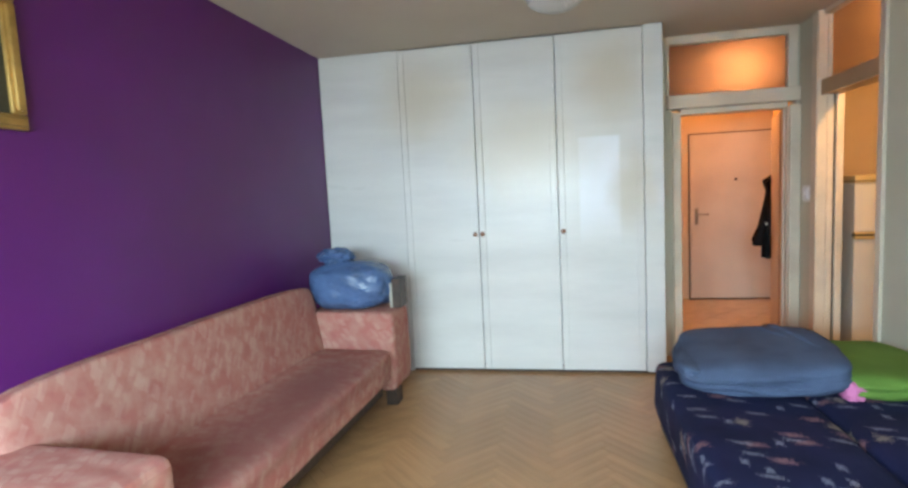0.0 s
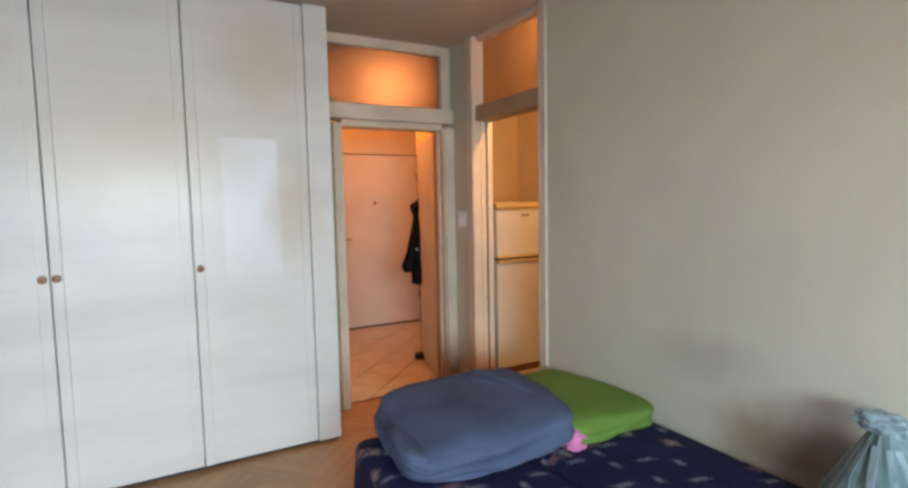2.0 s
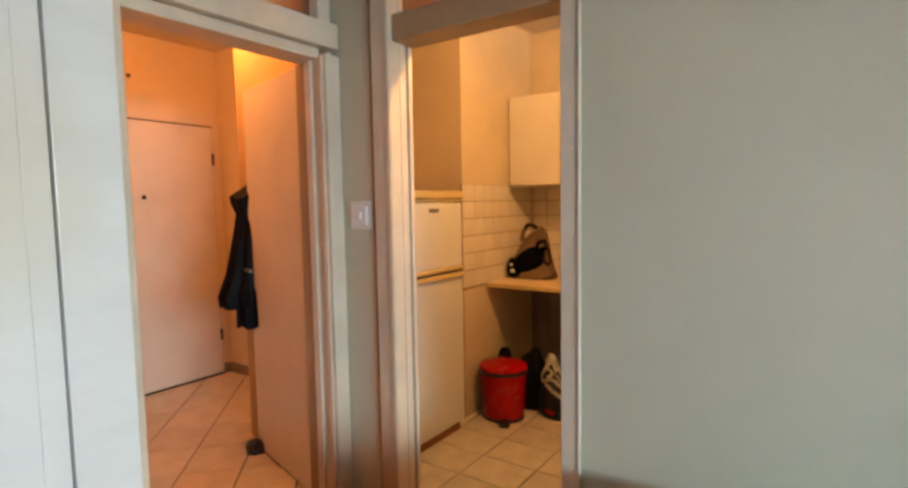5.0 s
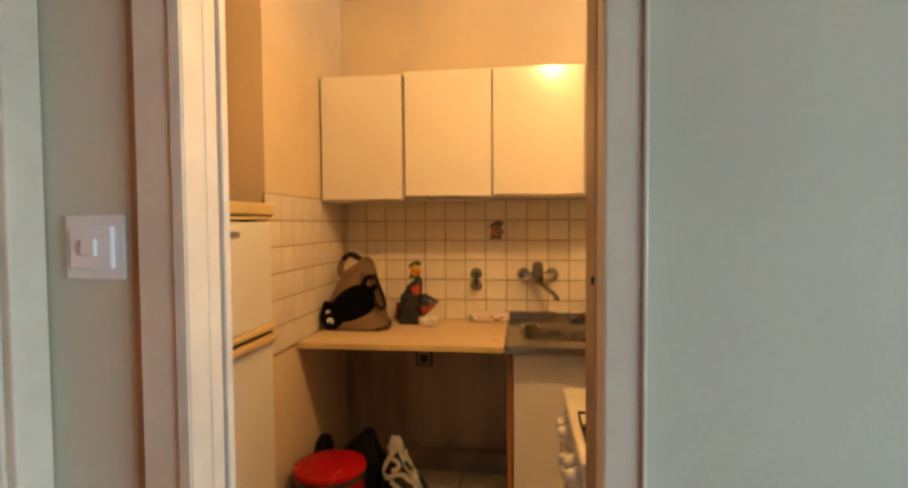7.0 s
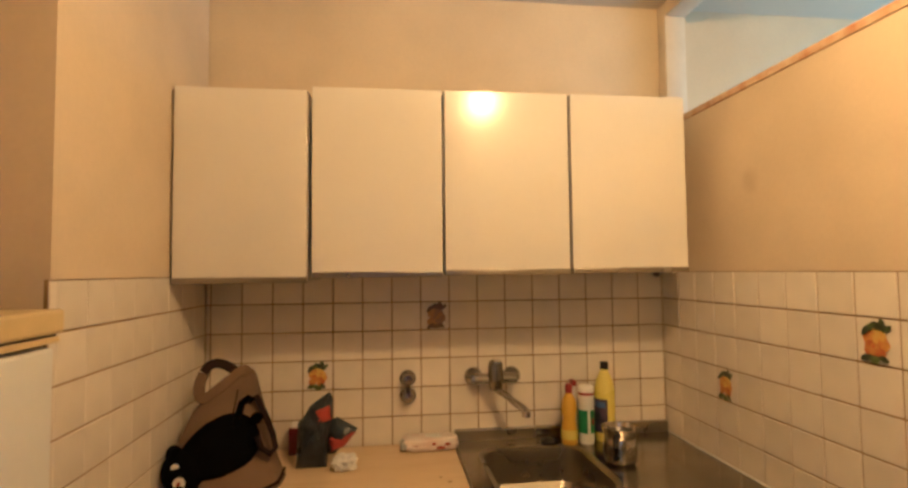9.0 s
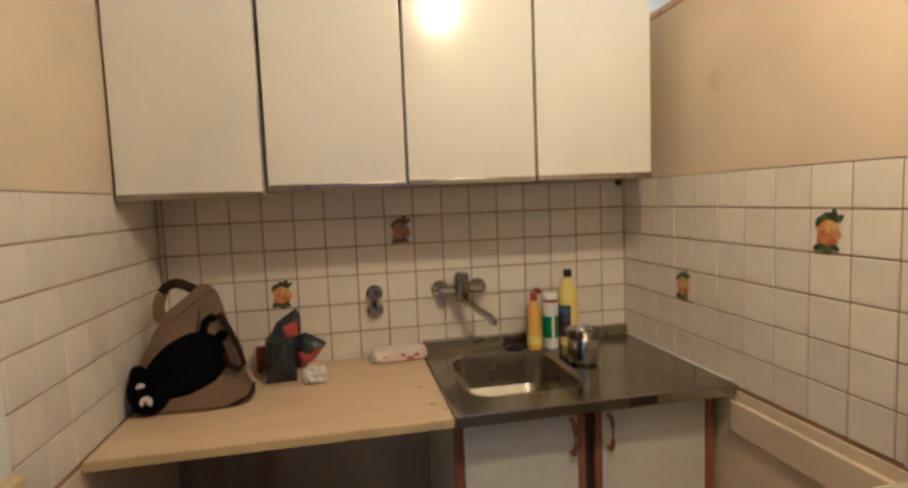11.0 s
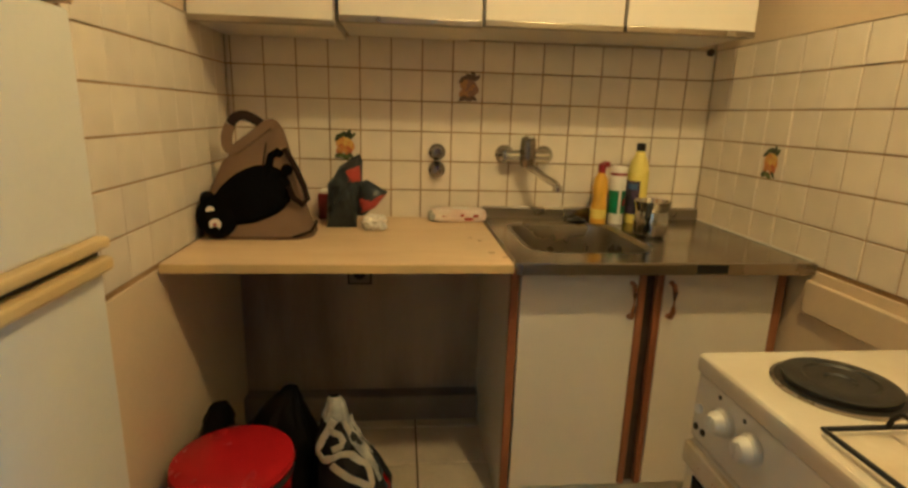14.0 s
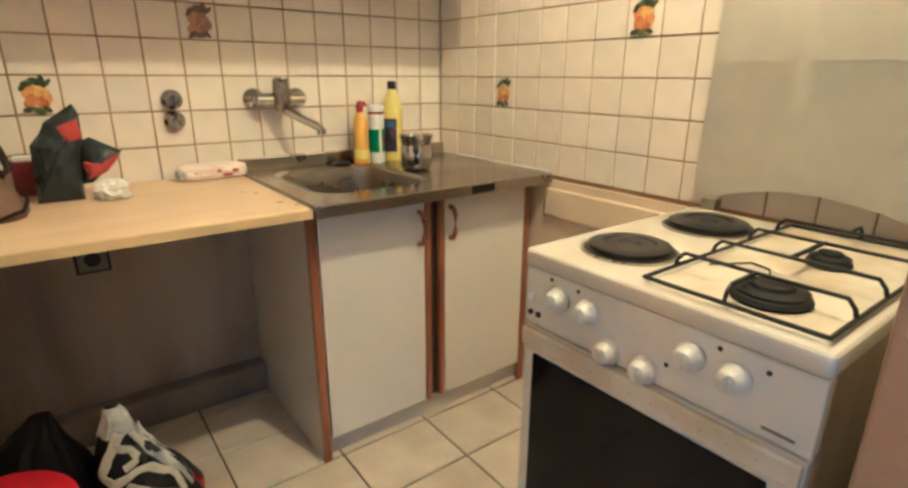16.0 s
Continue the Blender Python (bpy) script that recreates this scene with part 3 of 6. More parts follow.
# thin brown sheet that paints the shade in the recess
part("rebate", box(-2.0845, -2.0822, YH + 0.072, YH + 0.138, 0, 1.985), M["brown_paint_and_shade"], hall_frame, "rebate behind the stop, its shade put in as brown")
part("head", box(-2.865, -2.085, YH - 0.02, YH + 0.12, 1.985, 2.03, 0.004), M["frame_paint"], hall_frame)
part("header_bar", box(-2.965, -2.005, YH - 0.055, YH + 0.12, 2.032, 2.138, 0.005), M["frame_paint"], hall_frame)
for x0, x1 in ((-2.97, -2.945), (-2.085, -2.02)):
    part("transom_post", box(x0, x1, YH - 0.02, YH + 0.12, 2.138, ZC, 0.004), M["frame_paint"], hall_frame)
part("transom_rail", box(-2.945, -2.085, YH - 0.02, YH + 0.12, 2.535, ZC, 0.004), M["frame_paint"], hall_frame)
p = part("transom_pane", box(-2.945, -2.085, YH + 0.03, YH + 0.034, 2.138, 2.535), M["frosted"], hall_frame)

# kitchen door frame, set through the east wall
kf = tagged(part("door_frame_kitchen", box(-2.020, -1.956, 1.3905, 1.488, 0, ZC, 0.004), M["frame_paint"]), "cream painted kitchen door frame without a door", "door frame", kind="structure")
part("post_face", box(-1.9555, -1.914, 1.390, 1.452, 0, ZC, 0.004), M["frame_paint"], kf)
part("post", box(-1.897, -1.872, 1.391, 1.452, 0, ZC, 0.005), M["frame_paint"], kf)
part("post_back", box(-1.8715, -1.83, 1.428, 1.452, 0, ZC, 0.004), M["frame_paint"], kf)
# shadow line between wall and frame, laid in as a brown strip
part("edge_strip", box(-2.008, -1.999, 1.489, 1.510, 0, ZC, 0.003), M["brown_paint_and_shade"], kf, "thin brown strip for the shade in the wall corner")
part("bead", box(-2.026, -2.0205, 1.392, 1.414, 0, ZC, 0.002), M["frame_paint"], kf)
part("post", box(-2.016, -1.931, 0.602, 0.663, 0, ZC, 0.005), M["frame_paint"], kf)
# lighter beige in itself; the brown holds the shade on this face
part("inner_lining", box(-1.930, -1.80, 0.602, 0.667, 0, ZC, 0.005), M["brown_paint_and_shade"], kf, "inner lining with its shade put into the brown colour")
part("strike_plate", box(-1.9295, -1.921, 0.6672, 0.6715, 1.250, 1.264, 0.001), M["black_iron"], kf, "small dark latch pin")
# dark box set into the groove to draw its shadow line
part("seal", box(-1.9138, -1.8972, 1.408, 1.450, 0, ZC), M["dark_wood"], kf, "groove in the frame, its shade put in as a dark strip")
part("edge_strip", box(-2.022, -2.001, 0.594, 0.602, 0, ZC, 0.003), M["frame_paint"], kf)
part("header_bar", box(-2.0, -1.86, 0.658, 1.389, 2.017, 2.122, 0.005), M["brown_paint_and_shade"], kf, "brown-beige painted header")
p = part("transom_pane", box(-1.93, -1.926, 0.66, 1.40, 2.122, 2.565), M["frosted_pale"], kf)
part("transom_rail", box(-1.99, -1.86, 0.66, 1.38, 2.565, ZC, 0.004), M["frame_paint"], kf)
part("threshold", box(-2.04, -1.87, 0.668, 1.389, -0.01, 0.017, 0.004), M["floor_tile"], kf)

# hall
setting("wall_hall_north", box(-3.55, -1.05, 3.99, 4.14, 0, ZC), M["orange_wall"], "cream hall wall round the entrance door")
setting("wall_hall_west", box(-3.7, -3.55, YH + 0.12, 4.14, 0, ZC), M["orange_wall"], "cream hall wall")
setting("wall_hall_south", box(-3.55, -3.05, YH + 0.05, YH + 0.12, 0, ZC), M["orange_wall"], "cream hall wall beside the door")
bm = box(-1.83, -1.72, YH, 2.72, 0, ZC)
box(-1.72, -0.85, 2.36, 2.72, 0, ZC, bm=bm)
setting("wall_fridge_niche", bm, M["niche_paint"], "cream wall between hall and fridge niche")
setting("wall_hall_east", box(-1.16, -1.05, 2.72, 3.99, 0, ZC), M["orange_wall"], "cream hall side wall")
setting("skirting_hall", box(-1.215, -1.16, 3.975, 3.99, 0.012, 0.09, 0.003), M["skirting"], "grey-brown tiled hall skirting", "skirting")
setting("skirting_hall_side", box(-1.175, -1.16, 2.74, 3.975, 0.012, 0.09, 0.003), M["skirting"], "grey-brown tiled hall skirting", "skirting")
hall_floor = setting("floor_hall", box(-3.55, -1.05, YF, 3.99, -0.10, 0.0062), M["floor_grout"], "beige ceramic hall floor laid diagonally", "floor")

# kitchen shell
wall_back = setting("wall_kitchen_back", box(KX1 + 0.012, KX1 + 0.15, -2.75, KY1 + 0.15, 0, ZC), M["kitchen_paint"], "cream painted wall over white tiles behind the sink")
wall_left = setting("wall_kitchen_left", box(-0.85, KX1 + 0.012, KY1 + 0.012, KY1 + 0.15, 0, ZC), M["kitchen_paint"], "cream painted wall over white tiles beside the fridge")
setting("wall_niche_side", box(-0.925, -0.85, KY1 + 0.012, 2.36, 0, ZC), M["kitchen_paint"], "cream side of the fridge niche")
wall_stove = setting("wall_kitchen_stove", box(KX0, KX1 + 0.012, -0.10, -0.012, 0, 2.06), M["kitchen_paint"], "cream partition over white tiles behind the cooker")
rail = tagged(part("partition_rail", box(KX0, 0.012, -0.11, 0.004, 2.06, 2.085, 0.004), M["rust"]), "cream rail with flaked paint on the partition", "rail", kind="structure")
setting("partition_post", box(-0.05, 0.012, -0.11, -0.02, 2.085, ZC, 0.004), M["frame_paint"], "cream post of the open partition light", "post")
setting("partition_head", box(KX0, -0.05, -0.11, -0.02, 2.54, ZC, 0.004), M["frame_paint"], "cream head rail of the open partition light", "rail")
# daylit room behind the partition
setting("wall_side_room", box(KX0, 0.012, -2.75, -2.62, 0, ZC), M["white_wall"], "white wall of the daylit side room")
setting("floor_side_room", box(KX0, 0.012, -2.62, -0.10, -0.1, 0), M["low_wall"], "floor of the side room", "floor")
kfloor = setting("floor_kitchen", box(XR + 0.002, KX1 + 0.15, -0.012, KY1 + 0.57, -0.10, 0.0062), M["floor_grout"], "beige ceramic kitchen floor", "floor")
base = setting("floor", box(XP, XR, YS, YF, -0.10, 0.0), M["sub_floor"], "worn oak herringbone parquet", "floor")
bm = box(-0.070, 0.012, 0.863, KY1 - 0.005, 0.012, 0.120, 0.004)
setting("skirting_kitchen", bm, M["skirting"], "grey-brown tiled kitchen skirting", "skirting")
# the darkened colour carries part of the worktop's shade
setting("low_wall_back", box(-0.004, 0.012, 0, KY1, 0.115, 0.823), M["low_wall"], "streaky cream wall under the worktop with shade in its colour")
setting("low_wall_left", box(-0.925, -0.004, KY1 - 0.004, KY1 + 0.012, 0, 0.823), M["kitchen_paint"], "bare cream wall below the tiles")
setting("low_wall_stove", box(KX0, -0.004, -0.012, 0.004, 0, 0.823), M["kitchen_paint"], "bare cream wall beside the cooker")
setting("plaster_stove", box(KX0, 0.004, -0.012, -0.0005, 1.4875, 2.0595), M["kitchen_paint"], "cream plaster flush with the tiles behind the cooker")
setting("plaster_left", box(-0.925, 0.004, KY1 + 0.0005, KY1 + 0.012, 1.4875, ZC), M["kitchen_paint"], "cream plaster flush with the tiles beside the fridge")
tagged(part("wall_board", box(-1.235, -0.66, 0.004, 0.022, 0.70, 0.795, 0.004), M["kitchen_paint"]), "cream painted board low on the wall beside the cooker", "board", kind="structure")

# ---- living room ----
wd = thing("wardrobe", (-4.4, YW, 0), "white painted built-in wardrobe with three tall doors", "wardrobe")
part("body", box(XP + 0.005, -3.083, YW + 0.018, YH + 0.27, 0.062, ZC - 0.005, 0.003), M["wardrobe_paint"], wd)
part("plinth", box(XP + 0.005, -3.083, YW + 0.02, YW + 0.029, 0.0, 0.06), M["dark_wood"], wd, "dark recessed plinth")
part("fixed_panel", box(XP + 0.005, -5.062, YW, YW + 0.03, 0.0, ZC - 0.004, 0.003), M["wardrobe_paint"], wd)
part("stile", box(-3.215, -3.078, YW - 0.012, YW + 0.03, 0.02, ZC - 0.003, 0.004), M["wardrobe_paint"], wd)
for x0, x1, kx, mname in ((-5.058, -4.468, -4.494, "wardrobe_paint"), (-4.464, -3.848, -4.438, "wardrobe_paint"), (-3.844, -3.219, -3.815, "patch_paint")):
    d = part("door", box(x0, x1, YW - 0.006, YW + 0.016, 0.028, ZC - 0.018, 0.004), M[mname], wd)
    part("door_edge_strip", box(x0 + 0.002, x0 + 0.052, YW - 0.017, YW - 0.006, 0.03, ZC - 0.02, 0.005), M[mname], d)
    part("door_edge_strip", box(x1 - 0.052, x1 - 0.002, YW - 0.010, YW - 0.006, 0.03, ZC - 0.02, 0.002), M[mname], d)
    part("knob", lathe([(0.007, 0), (0.007, -0.010), (0.016, -0.014), (0.019, -0.022), (0.015, -0.029), (0.0, -0.031)], (kx, YW - 0.011, 1.125), "Y", 20), M["brown_edge"], d, "small round brown knob")

pic = thing("framed_painting", (XP, -1.55, 2.0), "dark painting in a gilt moulded frame on the purple wall", "painting")
py0, py1, pz0, pz1 = -1.98, -1.272, 1.76, 2.26
part("canvas", box(XP + 0.004, XP + 0.014, py0 + 0.05, py1 - 0.05, pz0 + 0.05, pz1 - 0.05), M["canvas"], pic)
for a in ((py0, py1, pz0, pz0 + 0.055), (py0, py1, pz1 - 0.055, pz1), (py0, py0 + 0.055, pz0 + 0.055, pz1 - 0.055), (py1 - 0.055, py1, pz0 + 0.055, pz1 - 0.055)):
    bm = box(XP + 0.001, XP + 0.028, *a, 0.008)
    box(XP + 0.02, XP + 0.04, a[0] + 0.012, a[1] - 0.012, a[2] + 0.012, a[3] - 0.012, 0.007, bm=bm)
    part("frame_bar", bm, M["gold"], pic, "gilt moulding")

lamp = thing("ceiling_lamp", (-3.83, 0.40, ZC), "round opal glass ceiling lamp, switched off", "lamp")
part("shade", lathe([(0.16, 0), (0.17, -0.02), (0.155, -0.055), (0.11, -0.085), (0.05, -0.10), (0.0, -0.102)], (-3.83, 0.40, ZC - 0.012), "Z", 36), M["opal_off"], lamp)
part("mount", lathe([(0.10, 0), (0.10, -0.014)], (-3.83, 0.40, ZC), "Z", 30), M["white_plastic"], lamp)


def sofa():
    s = thing("sofa", (-5.33, -0.4, 0), "long pink floral upholstered sofa with worn seat", "sofa")
    mm = Matrix.Translation((-5.62, 0.8, 0)) @ pose(0, 0, 0, 0, 0, -3.2)

    def put(name, own, label=""):
        for v in own.verts:
            v.co = mm @ v.co
        return part(name, own, M["pink_sofa"], s, label)
    # local: x out from the wall, y along it towards negative
    def cushion(x0, x1, y0, y1, z0, z1, lump=0.012, pw=9, rot=0, sd=1.0):
        return soft(((x1 - x0) / 2, (y1 - y0) / 2, (z1 - z0) / 2), ((x0 + x1) / 2, (y0 + y1) / 2, (z0 + z1) / 2), pw, lump, 3, sd, 18, m=pose(0, 0, 0, 0, rot, 0))
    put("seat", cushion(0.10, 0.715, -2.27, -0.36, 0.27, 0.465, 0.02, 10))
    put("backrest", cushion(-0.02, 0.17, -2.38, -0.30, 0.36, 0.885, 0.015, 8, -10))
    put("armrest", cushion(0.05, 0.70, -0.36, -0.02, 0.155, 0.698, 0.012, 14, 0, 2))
    put("armrest", cushion(0.06, 0.70, -2.55, -2.27, 0.155, 0.70, 0.012, 14, 0, 3))
    for x, y in ((0.12, -0.15), (0.6, -0.15), (0.12, -2.41), (0.6, -2.41)):
        own = box(x - 0.04, x + 0.04, y - 0.06, y + 0.06, 0, 0.165, 0.005)
        for v in own.verts:
            v.co = mm @ v.co
        part("leg", own, M["dark_wood"], s, "dark wooden block leg")
    # dark block added for the shadowed space below the seat
    own = box(0.06, 0.60, -2.27, -0.36, 0.13, 0.275)
    for v in own.verts:
        v.co = mm @ v.co
    part("base_frame", own, M["dark_wood"], s, "recessed dark base that stands for shade under the seat")


sofa()
bag = thing("plastic_sack", (-5.29, 0.62, 0.695), "tied blue plastic sack full of clothes on the sofa arm", "sack")
part("body", soft((0.30, 0.20, 0.175), (-5.29, 0.62, 0.852), 2.6, 0.10, 2.0, 3.1, 30, 0.85, crease=0.03), M["blue_bag"], bag)
part("knot", soft((0.12, 0.10, 0.055), (-5.40, 0.62, 1.058), 2.2, 0.3, 2.6, 7.7, 18, crease=0.08), M["blue_bag"], bag, "crumpled tied neck")
bk = thing("book", (-4.97, 0.62, 0.694), "dark book with pale page edges standing on the sofa arm", "book")
part("cover", box(-4.985, -4.925, 0.56, 0.72, 0.694, 0.895, 0.004), M["dark_wood"], bk)
part("pages", box(-5.005, -4.9855, 0.565, 0.70, 0.694, 0.866, 0.003), M["cream_film"], bk, "cream page block")

bed = thing("sofa_bed", (-2.7, -0.7, 0), "unfolded sofa bed in navy printed fabric against the wall", "bed")
for x0, x1, sd in ((-3.35, -2.725, 1.0), (-2.715, -2.03, 5.0)):
    part("mattress", soft(((x1 - x0) / 2, 1.10, 0.145), ((x0 + x1) / 2, -0.74, 0.285), 9, 0.02, 2.5, sd, 26), M["navy"], bed)
part("base_frame", box(-3.30, -2.05, -1.76, 0.28, 0.03, 0.17, 0.01), M["dark_wood"], bed, "dark low base frame")
pl = thing("pillow", (-2.95, 0.05, 0.43), "thick folded slate-blue quilt lying on the bed", "quilt")
q = pose(0, 0, 0, 0, 0, -6)
part("top_fold", soft((0.365, 0.320, 0.086), (-2.868, 0.060, 0.520), 5.5, 0.09, 1.5, 2.2, 36, m=pose(0, 0, 0, 5, -5, -7), crease=0.012), M["slate_cloth"], pl)
part("under_fold", soft((0.345, 0.320, 0.055), (-2.905, 0.068, 0.476), 4.5, 0.08, 1.9, 4.4, 26, 0.85, m=q), M["slate_cloth"], pl)
part("corner_flap", soft((0.115, 0.20, 0.045), (-3.155, -0.02, 0.500), 3.0, 0.16, 1.8, 8.3, 20, m=pose(0, 0, 0, 0, 16, -12)), M["slate_cloth"], pl)
part("end_fold", soft((0.060, 0.25, 0.060), (-2.535, 0.075, 0.548), 2.6, 0.14, 1.8, 1.4, 20, m=pose(0, 0, 0, 0, 26, -9)), M["slate_cloth"], pl)
part("crease_fold", soft((0.022, 0.21, 0.030), (-2.655, 0.120, 0.612), 2.2, 0.18, 2.2, 5.4, 18, m=pose(0, 0, 0, 3, 20, 14)), M["slate_cloth"], pl)
part("crease_fold", soft((0.016, 0.15, 0.022), (-2.725, 0.165, 0.612), 2.2, 0.18, 2.2, 2.1, 16, m=pose(0, 0, 0, 3, -16, 24)), M["slate_cloth"], pl)
gp = tagged(part("cushion", soft((0.31, 0.355, 0.062), (-2.34, 0.07, 0.479), 4.5, 0.05, 2.2, 6.1, 28, 0.85, m=pose(0, 0, 0, 0, 3, 5)), M["green_cloth"]), "flat lime-green pillow against the wall", "pillow")
tagged(part("cloth", soft((0.05, 0.05, 0.05), (-2.55, -0.24, 0.470), 3, 0.18, 2.5, 2.2, 14, 0.8), M["pink_cloth"]), "crumpled pink cloth between two pillows", "cloth")
sw = thing("light_switch", (XR, 1.585, 1.31), "square white rocker light switch", "switch")
part("plate", box(XR - 0.008, XR, 1.524, 1.645, 1.262, 1.382, 0.003), M["white_plastic"], sw, "cream backing plate")
part("frame", box(XR - 0.018, XR - 0.008, 1.541, 1.628, 1.282, 1.362, 0.004), M["switch"], sw)
part("rocker", box(XR - 0.026, XR - 0.018, 1.570, 1.600, 1.306, 1.338, 0.003), M["switch"], sw, "small white rocker")

# ---- hall things ----
leaf = thing("interior_door", (-2.09, YH + 0.14, 0), "cream painted hall door standing open", "door")
mm = Matrix.Translation((-2.062, 1.866, 0)) @ pose(0, 0, 0, 0, 0, -14.5)
own = box(-0.02, 0.02, 0.0, 0.69, 0.022, 1.98, 0.003)
for v in own.verts:
    v.co = mm @ v.co
panel = part("leaf", own, M["leaf_paint"], leaf)
own = tube([(-0.02, 0.66, 1.03), (-0.06, 0.66, 1.03), (-0.065, 0.64, 1.03), (-0.065, 0.55, 1.03)], 0.009)
for v in own.verts:
    v.co = mm @ v.co
part("handle", own, M["steel"], panel, "metal lever handle")
own = soft((0.050, 0.055, 0.032), (-0.045, 0.655, 0.040), 3, 0.2, 3, 1, 8, 0.9)
for v in own.verts:
    v.co = mm @ v.co
tagged(part("door_wedge", own, M["black_plastic"]), "small black rubber door wedge under the open door", "wedge")

ED = 3.99  # face of the wall round the entrance door
ed = thing("entrance_door", (-1.78, ED, 0), "flat cream entrance door with a peephole", "door")
edl = part("leaf", box(-2.29, -1.243, ED - 0.035, ED - 0.007, 0.030, 1.994, 0.003), M["leaf_paint"], ed)
part("gap_line", box(-2.304, -1.226, ED - 0.0065, ED - 0.0005, 0.012, 2.009), M["dark_wood"], ed, "dark gap round the door")
part("sill_strip", box(-2.30, -1.235, ED - 0.030, ED - 0.008, 0.012, 0.029), M["dark_wood"], ed, "dark draught strip under the door")
part("peephole", lathe([(0.016, 0), (0.016, -0.006), (0.006, -0.008), (0, -0.006)], (-1.785, ED - 0.035, 1.449), "Y", 18), M["black_plastic"], edl, "dark peephole")
bm = tube([(-2.22, ED - 0.04, 1.05), (-2.22, ED - 0.085, 1.05), (-2.20, ED - 0.09, 1.05), (-2.10, ED - 0.09, 1.05)], 0.009)
box(-2.24, -2.20, ED - 0.043, ED - 0.034, 0.93, 1.12, 0.003, bm=bm)
part("handle", bm, M["steel"], edl, "metal lever handle on a long plate")
for z in (0.30, 1.70):
    part("hinge", lathe([(0.010, 0), (0.010, 0.09)], (-1.248, ED - 0.042, z), "Z", 12), M["dark_wood"], edl)
tagged(part("wall_hook", lathe([(0.014, 0), (0.014, -0.01), (0.006, -0.02), (0.0, -0.021)], (-1.825, ED, 2.30), "Y", 12), M["dark_wood"]), "small dark nail in the wall above the entrance door", "hook")

jk = thing("jacket", (-1.9, 2.62, 0.7), "black leather jacket hanging from a wall hook", "jacket")


def coat(profile, material, name, seed):
    """Hanging cloth: (z, half width along y, depth from the wall, shift along y) down the garment, with folds."""
    own = bmesh.new()
    rings = []
    n = 40
    for z, hw, dp, sh in profile:
        ring = []
        for i in range(n):
            a = 2 * math.pi * i / n
            f = 1 + 0.16 * math.sin(7 * a + seed + z * 3) * min(1, (1.5 - z) * 1.4)
            ring.append(own.verts.new((-1.832 - dp * (0.5 + 0.5 * math.cos(a)) * (f if math.cos(a) > -0.5 else 1), 2.60 + sh + hw * math.sin(a) * f, z + 0.012 * math.sin(5 * a + seed))))
        rings.append(ring)
    for a, b in zip(rings, rings[1:]):
        for i in range(n):
            own.faces.new((a[i], a[(i + 1) % n], b[(i + 1) % n], b[i]))
    own.faces.new(rings[0])
    own.faces.new(rings[-1][::-1])
    return part(name, own, material, jk)


coat([(1.50, 0.01, 0.03, -0.03), (1.46, 0.05, 0.07, -0.02), (1.42, 0.095, 0.12, 0.0), (1.39, 0.09, 0.115, 0), (1.33, 0.072, 0.095, -0.01), (1.2, 0.082, 0.11, 0), (1.0, 0.095, 0.15, 0), (0.88, 0.105, 0.195, 0.0), (0.825, 0.10, 0.19, 0)], M["jacket"], "body", 0.4)
coat([(1.42, 0.05, 0.06, -0.05), (1.2, 0.07, 0.10, -0.06), (0.9, 0.08, 0.13, -0.05), (0.71, 0.085, 0.13, -0.05)], M["jacket"], "sleeve", 1.9)
tagged(part("coat_hook", tube([(-1.83, 2.58, 1.49), (-1.87, 2.58, 1.475), (-1.885, 2.58, 1.50)], 0.006), M["steel"]), "metal coat hook on the hall wall", "hook")

hl = thing("hall_lamp", (-2.14, 2.70, ZC), "lit round opal hall ceiling lamp", "lamp")
part("mount", lathe([(0.06, 0), (0.06, -0.03)], (-2.14, 2.70, ZC), "Z", 24), M["white_plastic"], hl)
part("bulb", lathe([(0.02, 0.0), (0.028, -0.02), (0.035, -0.05), (0.025, -0.08), (0.0, -0.09)], (-2.14, 2.70, ZC - 0.03), "Z", 24), M["opal"], hl, "glowing bulb").visible_shadow = False
kl = thing("kitchen_lamp", (-1.56, 0.59, ZC), "lit bare bulb on the kitchen ceiling", "lamp")
part("mount", lathe([(0.05, 0), (0.05, -0.03), (0.025, -0.05), (0.022, -0.09)], (-1.56, 0.59, ZC), "Z", 24), M["white_plastic"], kl)
part("bulb", lathe([(0.015, 0.0), (0.028, -0.03), (0.036, -0.06), (0.025, -0.09), (0.0, -0.10)], (-1.56, 0.59, ZC - 0.09), "Z", 24), M["opal"], kl, "glowing bulb").visible_shadow = False

# ---- kitchen ----
CT = 0.842  # worktop height


def wall_cabinet(y0, y1, z0, z1, front):
    c = thing("wall_cabinet", (-0.18, (y0 + y1) / 2, z0), "white gloss wall cupboard with one flat door", "cupboard", "wall cupboards over the sink")
    part("body", box(-0.325, -0.002, y0, y1, z0, z1, 0.002), M["laminate"], c)
    d = part("door", box(front, -0.3275, y0 + 0.003, y1 - 0.003, z0 + 0.012, z1, 0.002), M["gloss_laminate"], c)
    part("grip_strip", box(front - 0.004, -0.327, y0 + 0.003, y1 - 0.003, z0 - 0.006, z0 + 0.0115, 0.002), M["steel"], d, "narrow metal grip strip under the door")
    return c


wall_cabinet(1.372, 1.7835, 1.470, 2.085, -0.346)
wall_cabinet(0.938, 1.362, 1.484, 2.095, -0.352)
wall_cabinet(0.508, 0.935, 1.488, 2.095, -0.354)
